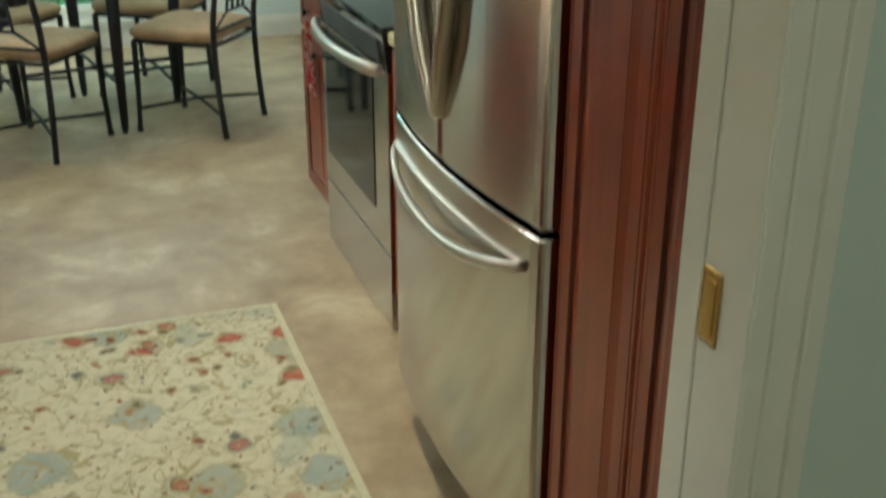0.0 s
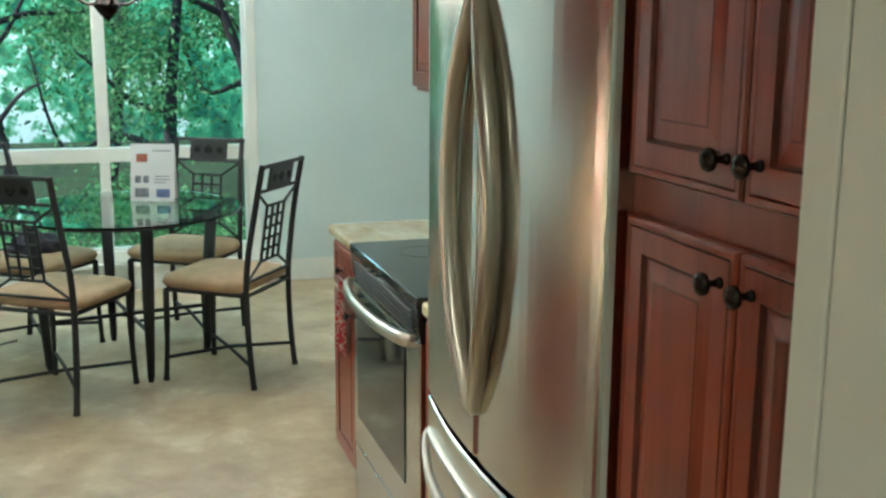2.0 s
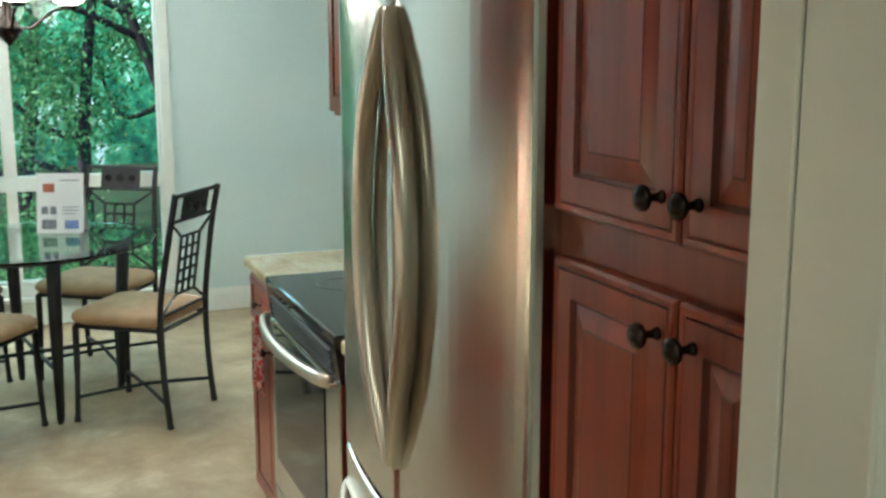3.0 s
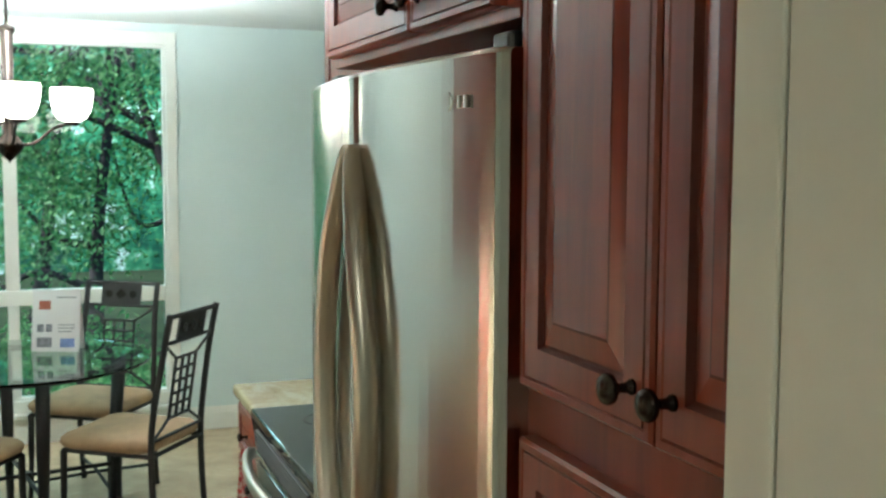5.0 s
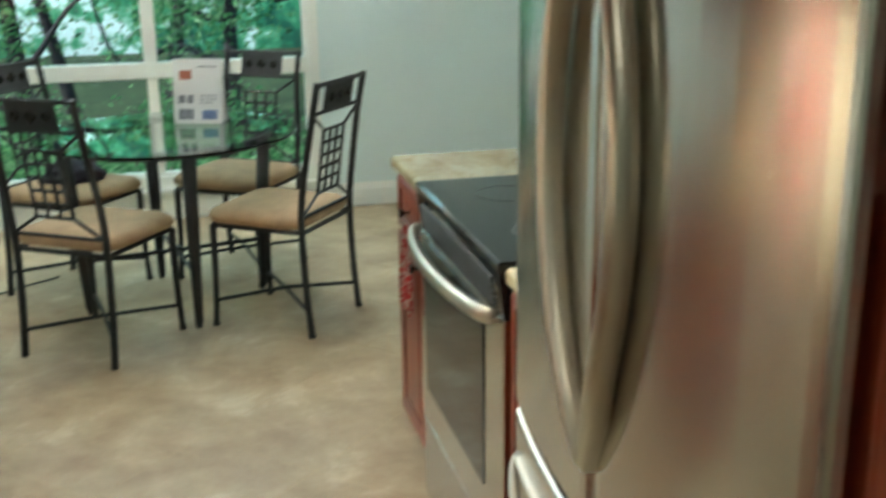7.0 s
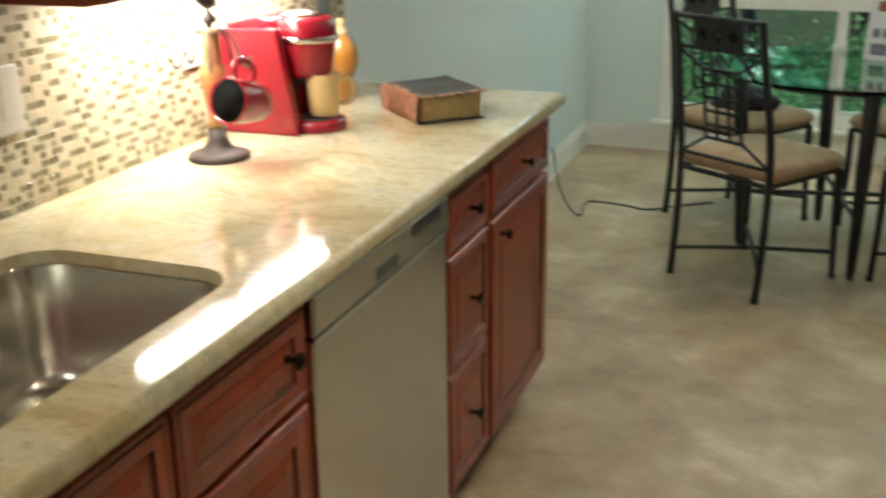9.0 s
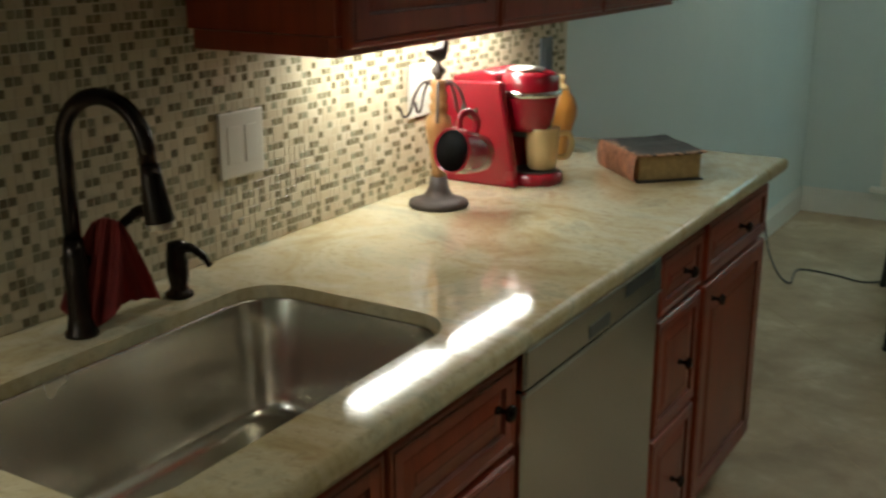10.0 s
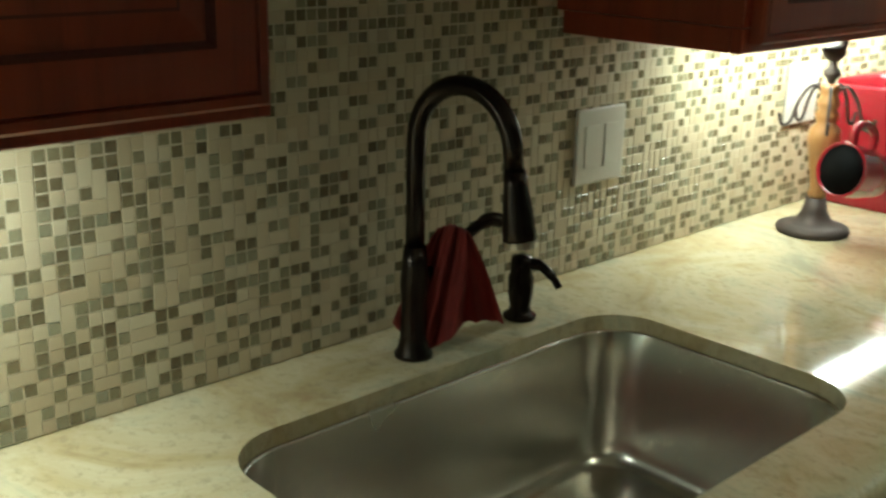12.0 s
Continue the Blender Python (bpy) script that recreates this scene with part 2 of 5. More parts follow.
def raised_door(w, h, t=0.02, frame_w=0.05):
    """A raised-panel door front: x across, z up from its lower left corner, facing -y. Slot 0 wood, slot 1 dark glaze."""
    bm = bmesh.new()
    f = min(frame_w, 0.3 * min(w, h))
    loops = [(0, 0, 0), (0, -t + 0.004, 0), (0.003, -t, 0), (0.010, -t, 0), (0.0120, -t + 0.0025, 0), (0.0135, -t, 1), (f, -t, 0), (f + 0.003, -t + 0.005, 1), (f + 0.006, -t + 0.0058, 1),
             (f + 0.008, -t + 0.0052, 0), (f + 0.030, -t + 0.0015, 0), (f + 0.0325, -t + 0.001, 1), (f + 0.036, -t + 0.001, 0)]
    prev = None
    for d, y, mi in loops:
        d = min(d, 0.46 * min(w, h))
        ring = [bm.verts.new(c) for c in ((d, y, d), (w - d, y, d), (w - d, y, h - d), (d, y, h - d))]
        if prev:
            for k in range(4):
                fc = bm.faces.new((prev[k], prev[(k + 1) % 4], ring[(k + 1) % 4], ring[k]))
                fc.material_index = mi
        else:
            bm.faces.new(ring)
        prev = ring
    bm.faces.new(prev)
    return bm


def knob_bm(k=0.85):
    """A round cabinet knob pointing to -y."""
    bm = lathe([(0.0085, 0), (0.008, 0.003), (0.0055, 0.006), (0.005, 0.014), (0.009, 0.017), (0.0155, 0.021), (0.0165, 0.025), (0.014, 0.029), (0.007, 0.0315), (0, 0.032)], 20)
    bmesh.ops.rotate(bm, cent=(0, 0, 0), matrix=Matrix.Rotation(radians(90), 3, "X"), verts=bm.verts)
    bmesh.ops.scale(bm, vec=(k, 1, k), verts=bm.verts)
    return bm


TO_LEFT = Matrix.Rotation(radians(-90), 4, "Z")   # a front that faces -y turned to face -x
TO_RIGHT = Matrix.Rotation(radians(90), 4, "Z")   # turned to face +x


def front_right(x, y_hi, z):
    """Pose of a front on the fridge side: its lower corner at the far end."""
    return Matrix.Translation((x, y_hi, z)) @ TO_LEFT


def front_left(x, y_lo, z):
    return Matrix.Translation((x, y_lo, z)) @ TO_RIGHT


def add_front(cab, side, x, y0, y1, z0, z1, knob=None, name="door", fw=0.05):
    """A raised-panel door or drawer front between y0 and y1, z0 and z1 on a cabinet, with its knob at (y, z)."""
    m = front_right(x, y1, z0) if side == "R" else front_left(x, y0, z0)
    d = part(name, raised_door(y1 - y0, z1 - z0, frame_w=fw), [CHERRY, GLAZE], cab, m=m)
    if knob:
        u = y1 - knob[0] if side == "R" else knob[0] - y0
        part("knob", knob_bm(), BRONZE, d, "round dark bronze knob", Matrix.Translation((u, -0.02, knob[1] - z0)), True)
    return d


def structure(name, bm, material, label="", category=""):
    return tagged(part(name, bm, material), label, category, kind="structure")


# ---- the shell ----
XL, XR, YN, YD0, YD1, YW, H = -1.65, 1.065, -1.4, 1.76, 1.885, 7.85, 2.41
XD, YK = 2.40, 4.84   # the dining space is wider than the kitchen
bm = boxed(XL - 0.12, YN, 0, XL, YW + 0.14, H)
structure("wall_west", bm, WALL, "pale sage green painted wall", "wall")
bm = boxed(XR, YN, 0, XR + 0.12, YK, H)
box(bm, XR + 0.12, YK - 0.12, 0, XD, YK, H)
box(bm, XD, YK - 0.12, 0, XD + 0.12, YW + 0.14, H)
structure("wall_east", bm, WALL, "pale sage green painted wall", "wall")
WX0, WX1, WZ0, WZ1 = -1.18, 0.555, 0.238, 2.30
bm = boxed(XL, YW, 0, WX0, YW + 0.14, H)
box(bm, WX1, YW, 0, XD, YW + 0.14, H)
box(bm, WX0, YW, 0, WX1, YW + 0.14, WZ0)
box(bm, WX0, YW, WZ1, WX1, YW + 0.14, H)
structure("wall_north", bm, WALL, "pale sage green wall round the big dining window", "wall")
structure("wall_south", boxed(XL, YN - 0.12, 0, XR, YN, H), WALL, "pale sage green wall at the hall's end", "wall")
DX0, DX1, DH = -0.98, 0.258, 2.06
bm = boxed(XL, YD0, 0, DX0 - 0.02, YD1, H)
box(bm, DX1 + 0.02, YD0, 0, XR, YD1, H)
box(bm, DX0 - 0.02, YD0, DH + 0.02, DX1 + 0.02, YD1, H)
structure("wall_doorway", bm, WALL, "pale green wall with a wide cased doorway", "wall")
structure("ceiling", boxed(XL - 0.12, YN - 0.12, H, XD + 0.12, YW + 0.14, H + 0.1), CEIL, "plain off-white ceiling", "ceiling")
_fl = boxed(XL - 0.12, YN - 0.12, -0.1, XR + 0.12, YK - 0.13, -0.0007)
box(_fl, XL - 0.12, YK - 0.13, -0.1, XD + 0.12, YW + 0.14, -0.0007)
floor = structure("floor", _fl, GROUT, "beige stone tile floor laid diagonally with thin joints", "floor")


def doorway():
    d = thing("doorway_casing", "off-white painted doorway trim with a pocket door slot", "door frame", kind="structure")
    for side, x, s in (("R", DX1, 1), ("L", DX0, -1)):
        # jamb in two strips, with the slot of the pocket door between them
        part("jamb", boxed(x, YD1 - 0.036, 0, x + s * 0.018, YD1 + 0.012, DH, 0.002), TRIM, d)
        part("jamb", boxed(x, YD0 - 0.012, 0, x + s * 0.018, YD1 - 0.041, DH, 0.002), TRIM, d)
        part("slot", boxed(x + s * 0.012, YD1 - 0.042, 0, x + s * 0.016, YD1 - 0.035, DH), GREYPL, d, "narrow dark slot")
        for y, f in ((YD0, -1), (YD1, 1)):
            bm = bmesh.new()
            if f < 0:
                for k, (a, b, t) in enumerate(((0.004, 0.030, 0.014), (0.030, 0.040, 0.019), (0.040, 0.070, 0.016), (0.070, 0.095, 0.024))):
                    box(bm, x + s * a, y, 0, x + s * b, y + f * t, DH + 0.09, 0.002)
                part("casing", bm, TRIM, d)
    part("head_jamb", boxed(DX0, YD0 - 0.012, DH, DX1, YD1 + 0.012, DH + 0.018, 0.002), TRIM, d)
    part("head_casing", boxed(DX0, YD0 - 0.02, DH + 0.018, DX1, YD0, DH + 0.09, 0.003), TRIM, d)
    bm = boxed(DX1 - 0.0035, YD1 - 0.082, 0.924, DX1 - 0.0003, YD1 - 0.045, 1.018, 0.001)
    box(bm, DX1 - 0.005, YD1 - 0.074, 0.936, DX1 - 0.003, YD1 - 0.054, 1.006, 0.0008)
    part("latch_plate", bm, BRASS, d, "small brass latch plate")


doorway()


def baseboard(name, x0, y0, x1, y1, nx, ny):
    bm = bmesh.new()
    for t, z0, z1 in ((0.016, 0, 0.105), (0.012, 0.105, 0.122), (0.007, 0.122, 0.137)):
        box(bm, min(x0, x0 + nx * t, x1), min(y0, y0 + ny * t, y1), z0, max(x1, x1 + nx * t, x0), max(y1, y1 + ny * t, y0), z1, 0.002)
    structure(name, bm, TRIM, "white moulded baseboard", "baseboard")


baseboard("baseboard", XL + 0.016, YW, XD, YW, 0, -1)
baseboard("baseboard", XL, 4.71, XL, YW, 1, 0)
baseboard("baseboard", XD, YK, XD, YW - 0.016, -1, 0)
baseboard("baseboard", XR, YK, XD - 0.016, YK, 0, 1)


def dining_window():
    w = thing("window_1", "large white framed picture window over a lower fixed light", "window", kind="structure")
    cz0, cz1 = WZ0 - 0.06, WZ1 + 0.06
    part("casing", boxed(WX0 - 0.05, YW - 0.02, cz0, WX0 + 0.012, YW, cz1, 0.004), TRIM, w)
    part("casing", boxed(WX1 - 0.012, YW - 0.02, cz0, WX1 + 0.05, YW, cz1, 0.004), TRIM, w)
    part("casing", boxed(WX0 + 0.0125, YW - 0.02, WZ1 - 0.012, WX1 - 0.0125, YW, cz1, 0.004), TRIM, w)
    part("window_sill", boxed(WX0 - 0.10, YW - 0.055, cz0 - 0.028, WX1 + 0.10, YW + 0.01, cz0 - 0.001, 0.006), TRIM, w)
    part("casing", boxed(WX0 + 0.0125, YW - 0.02, cz0, WX1 - 0.0125, YW, WZ0 + 0.012, 0.004), TRIM, w)
    f0, f1 = YW + 0.012, YW + 0.075
    mx = -0.314
    part("window_frame", boxed(WX0 + 0.0005, f0, WZ0 + 0.0005, WX0 + 0.03, f1, WZ1 - 0.0005, 0.003), TRIM, w)
    part("window_frame", boxed(WX1 - 0.03, f0, WZ0 + 0.0005, WX1 - 0.0005, f1, WZ1 - 0.0005, 0.003), TRIM, w)
    part("window_frame", boxed(WX0 + 0.031, f0, WZ1 - 0.03, WX1 - 0.031, f1, WZ1 - 0.0005, 0.003), TRIM, w)
    part("window_frame", boxed(WX0 + 0.031, f0, WZ0 + 0.0005, WX1 - 0.031, f1, WZ0 + 0.026, 0.003), TRIM, w)
    part("transom", boxed(WX0 + 0.031, f0 - 0.006, 0.793, WX1 - 0.031, f1, 0.88, 0.004), TRIM, w)
    part("mullion", boxed(mx - 0.037, f0 - 0.003, 0.881, mx + 0.037, f1, WZ1 - 0.031, 0.003), TRIM, w)
    part("mullion", boxed(mx - 0.03, f0 - 0.003, WZ0 + 0.027, mx + 0.03, f1, 0.792, 0.003), TRIM, w)
    for xa, xb in ((WX0 + 0.03, mx - 0.03), (mx + 0.03, WX1 - 0.03)):
        for za, zb in ((WZ0 + 0.026, 0.793), (0.88, WZ1 - 0.03)):
            p = part("pane", boxed(xa, YW + 0.045, za, xb, YW + 0.049, zb), PANE, w, "greenish tinted clear glass")
            p.visible_shadow = False


dining_window()

# ---- the fridge side ----
CF = 0.445   # carcass front on the fridge side


def carcass(name, bm, label, group=""):
    c = thing(name, label, "cabinet", group)
    part("body", bm, CHERRY, c)
    return c


PF = 0.336   # face frame of the pantry


def pantry():
    bm = boxed(PF, YD1 + 0.014, 0.10, XR - 0.004, 2.392, 2.30, 0.002)
    c = carcass("pantry_cabinet", bm, "tall reddish cherry pantry cabinet with four raised-panel doors")
    part("toe_kick", boxed(PF + 0.06, YD1 + 0.016, 0, XR - 0.006, 2.390, 0.099), TOEKICK, c)
    for a, e, k in ((2.082, 2.345, 2.111), (1.905, 2.076, 2.047)):
        add_front(c, "R", PF - 0.0005, a, e, 1.416, 2.28, (k, 1.461), fw=0.045)
        add_front(c, "R", PF - 0.0005, a, e, 0.12, 1.360, (k, 1.319), fw=0.045)


pantry()

FY0, FY1, FTOP = 2.364, 3.190, 1.777
FYC = (FY0 + FY1) / 2
BOW_X, BOW = 0.259, 0.036


def bow_x(y):
    return BOW_X + BOW * ((y - FYC) / 0.42) ** 2


def bowed_slab(y0, y1, z0, z1, depth, n=14):
    """A door whose face is bowed outwards to -x, with softly rolled edges."""
    bm = bmesh.new()
    r = 0.017
    ys = [y0 + (y1 - y0) * k / n for k in range(n + 1)]
    cols = []
    for k, y in enumerate(ys):
        e = min(y - y0, y1 - y)
        roll = r - math.sqrt(max(0, r * r - (r - min(e, r)) ** 2)) if e < r else 0.0
        cols.append((y, bow_x(y) + roll))
    extra = []
    for a in (0.15, 0.35, 0.65):
        e = a * r
        for y in (y0 + e, y1 - e):
            extra.append((y, bow_x(y) + r - math.sqrt(r * r - (r - e) ** 2)))
    cols = sorted(cols + extra)
    zs = [(z0, 0.006), (z0 + 0.002, 0.002), (z0 + 0.006, 0), (z1 - 0.006, 0), (z1 - 0.002, 0.002), (z1, 0.006)]
    grid = [[bm.verts.new((x + dx, y, z)) for z, dx in zs] for y, x in cols]
    for a, b in zip(grid, grid[1:]):
        for k in range(len(zs) - 1):
            bm.faces.new((a[k], a[k + 1], b[k + 1], b[k]))
    xb = BOW_X + BOW + depth
    back = [[bm.verts.new((xb, y, z)) for z in (z0, z1)] for y, x in cols]
    for i in range(len(cols) - 1):
        bm.faces.new((grid[i][0], grid[i + 1][0], back[i + 1][0], back[i][0]))
        bm.faces.new((grid[i][-1], grid[i + 1][-1], back[i + 1][1], back[i][1]))
        bm.faces.new((back[i][0], back[i][1], back[i + 1][1], back[i + 1][0]))
    for i in (0, -1):
        bm.faces.new(grid[i] + [back[i][1], back[i][0]])
    return bm


def fridge():
    c = thing("refrigerator", "stainless steel french-door refrigerator with bowed doors and curved handles", "refrigerator")
    part("body", boxed(BOW_X + BOW + 0.072, FY0 + 0.034, 0.03, XR - 0.03, FY1 - 0.006, FTOP - 0.02, 0.004), GREYPL, c, "dark grey cabinet")
    gz = 0.838
    for a, b in ((FY0, FYC - 0.003), (FYC + 0.003, FY1)):
        part("door", bowed_slab(a, b, gz + 0.008, FTOP - 0.006, 0.06), STEEL, c, "bowed brushed steel door")
    part("freezer_drawer", bowed_slab(FY0, FY1, 0.150, gz - 0.008, 0.06, 24), STEEL, c, "bowed brushed steel freezer drawer")
    part("gasket", boxed(BOW_X + BOW + 0.012, FY0 + 0.032, 0.16, BOW_X + BOW + 0.071, FY1 - 0.012, FTOP - 0.03), GREYPL, c, "black gasket in the door gaps")
    part("toe_grille", boxed(BOW_X + BOW + 0.05, FY0 + 0.032, 0.015, BOW_X + BOW + 0.071, FY1 - 0.01, 0.146), GREYPL, c)
    for y in (FY0 + 0.036, FY1 - 0.02):
        s = 1 if y < FYC else -1
        part("hinge_cover", boxed(BOW_X + BOW + 0.03, min(y, y + s * 0.05), FTOP - 0.018, BOW_X + BOW + 0.13, max(y, y + s * 0.05), FTOP + 0.016, 0.006), GREYPL, c)
        part("foot", lathe([(0.02, 0), (0.02, 0.03)], 12, at=(0.60, y, 0)), GREYPL, c)
    # paired door handles that bow apart like a lens
    z0, z1 = 0.935, 1.672
    for s in (-1, 1):
        pts = []
        for k in range(81):
            u = k / 80
            y = FYC + s * (0.009 + (0.092 if s < 0 else 0.115) * math.sin(math.pi * u) ** 1.02)
            out = 0.024 * min(1.0, math.sin(math.pi * u) ** 0.55 + 0.25)
            pts.append((bow_x(y) - out + 0.006, y, z0 + (z1 - z0) * u))
        bm = bmesh.new()
        # deep narrow bar with a rounded front
        prev = None
        for p in pts:
            p = Vector(p)
            sec = [(0.014, -0.013), (0.002, -0.0155), (-0.010, -0.014), (-0.0145, -0.009), (-0.016, 0.0), (-0.0145, 0.009), (-0.010, 0.014), (0.002, 0.0155), (0.014, 0.013)]
            u = (p.z - z0) / (z1 - z0)
            slim = 0.35 + 0.65 * min(1.0, 3.2 * math.sin(math.pi * u)) if 0 < u < 1 else 0.35
            ring = [bm.verts.new((p.x + dx, p.y + dy * slim, p.z)) for dx, dy in sec]
            if prev:
                for k in range(len(sec)):
                    q = (k + 1) % len(sec)
                    bm.faces.new((prev[k], prev[q], ring[q], ring[k]))
            else:
                bm.faces.new(ring)
            prev = ring
        bm.faces.new(prev)
        part("handle", bm, STEEL_BAR, c, "long curved steel handle", smooth=True)
        for zz in (z0 + 0.004, z1 - 0.028):
            part("handle_mount", boxed(bow_x(FYC) - 0.010, FYC + s * 0.0135 - 0.005, zz, bow_x(FYC) + 0.004, FYC + s * 0.0135 + 0.005, zz + 0.024, 0.003), STEEL_BAR, c)
    # freezer handle bows downwards
    bm, prev = bmesh.new(), None
    bm2, prev2 = bmesh.new(), None
    for k in range(41):
        u = k / 40
        y = FY0 + 0.05 + (FY1 - FY0 - 0.10) * u
        out = 0.036 * min(1.0, math.sin(math.pi * u) ** 0.5 + 0.2)
        z = gz - 0.074 - 0.056 * math.sin(math.pi * u) ** 0.9
        for store, zz, o in ((0, z, out), (1, gz - 0.070, 0.012)):
            target = bm if store == 0 else bm2
            sec = [(0.008, -0.011), (-0.003, -0.011), (-0.008, -0.007), (-0.009, 0.0), (-0.008, 0.007), (-0.003, 0.011), (0.008, 0.011)]
            if store:
                sec = [(0.012, -0.005), (-0.002, -0.004), (-0.005, 0.0), (-0.002, 0.004), (0.012, 0.006)]
            ring = [target.verts.new((bow_x(y) - o + 0.006 + dx, y, zz + dz)) for dx, dz in sec]
            last = prev if store == 0 else prev2
            if last:
                for j in range(len(sec)):
                    q = (j + 1) % len(sec)
                    target.faces.new((last[j], last[q], ring[q], ring[j]))
            else:
                target.faces.new(ring)
            if store == 0:
                prev = ring
            else:
                prev2 = ring
    bm.faces.new(prev)
    bm2.faces.new(prev2)
    part("freezer_handle", bm, STEEL_BAR, c, "curved steel pull", smooth=True)
    part("freezer_handle_rail", bm2, STEEL_BAR, c, smooth=True)
    # maker's mark as plain shapes
    lx = bow_x(2.44) - 0.0035
    part("badge", lathe([(0.012, 0), (0.012, 0.0015), (0.009, 0.0015), (0.009, 0), (0.012, 0)], 20, close=True), STEEL_BAR, c, "small grey badge",
         Matrix.Translation((lx + 0.002, 2.466, 1.717)) @ Matrix.Rotation(radians(-90), 4, "Y"))
    for y in (2.439, 2.420):
        part("badge_bar", boxed(lx + 0.002, y - 0.0035, 1.709, lx + 0.005, y + 0.0035, 1.723, 0.0005), STEEL_BAR, c)


fridge()

# cabinet over the fridge
c = carcass("over_fridge_cabinet", boxed(PF, 2.396, 1.806, XR - 0.004, 3.178, 2.30, 0.002), "cherry wall cabinet above the refrigerator with raised-panel doors")
add_front(c, "R", PF - 0.0005, 2.43, 2.711, 1.822, 2.28, (2.675, 1.862))
add_front(c, "R", PF - 0.0005, 2.719, 3.160, 1.822, 2.28, (2.765, 1.862))
# wall cabinets beyond, over the stove
c = carcass("wall_cabinet", boxed(0.74, 3.268, 1.385, XR - 0.004, 4.785, 2.30, 0.002), "cherry wall cabinet over the stove with raised-panel doors")
for a, b in ((3.28, 3.77), (3.78, 4.27), (4.28, 4.775)):
    add_front(c, "R", 0.7395, a, b, 1.40, 2.28, (a + 0.04, 1.43))


def counter_slab(name, x0, x1, y0, y1, label):
    return tagged(part(name, boxed(x0, y0, 0.877, x1, y1, 0.915, 0.011, 4), GRANITE, smooth=False), label, "countertop")


c = carcass("base_cabinet", boxed(CF, 3.262, 0.10, XR - 0.004, 3.638, 0.876, 0.002), "narrow cherry base cabinet between refrigerator and stove", "fridge side base cabinets")
add_front(c, "R", CF - 0.0005, 3.275, 3.628, 0.12, 0.865, None, "door", 0.025)
part("toe_kick", boxed(CF + 0.06, 3.264, 0, XR - 0.006, 3.636, 0.099), TOEKICK, c)
c = carcass("base_cabinet", boxed(CF, 4.416, 0.10, XR - 0.004, 4.765, 0.876, 0.002), "narrow cherry base cabinet at the counter's end", "fridge side base cabinets")
add_front(c, "R", CF - 0.0005, 4.43, 4.755, 0.12, 0.70, (4.47, 0.66))
add_front(c, "R", CF - 0.0005, 4.43, 4.755, 0.715, 0.865, (4.59, 0.79), "drawer_front", 0.03)
part("toe_kick", boxed(CF + 0.06, 4.418, 0, XR - 0.006, 4.763, 0.099), TOEKICK, c)
counter_slab("countertop", 0.415, XR - 0.002, 3.262, 3.640, "beige granite countertop beside the refrigerator")
counter_slab("countertop", 0.415, XR - 0.002, 4.414, 4.808, "beige granite countertop end beyond the stove")


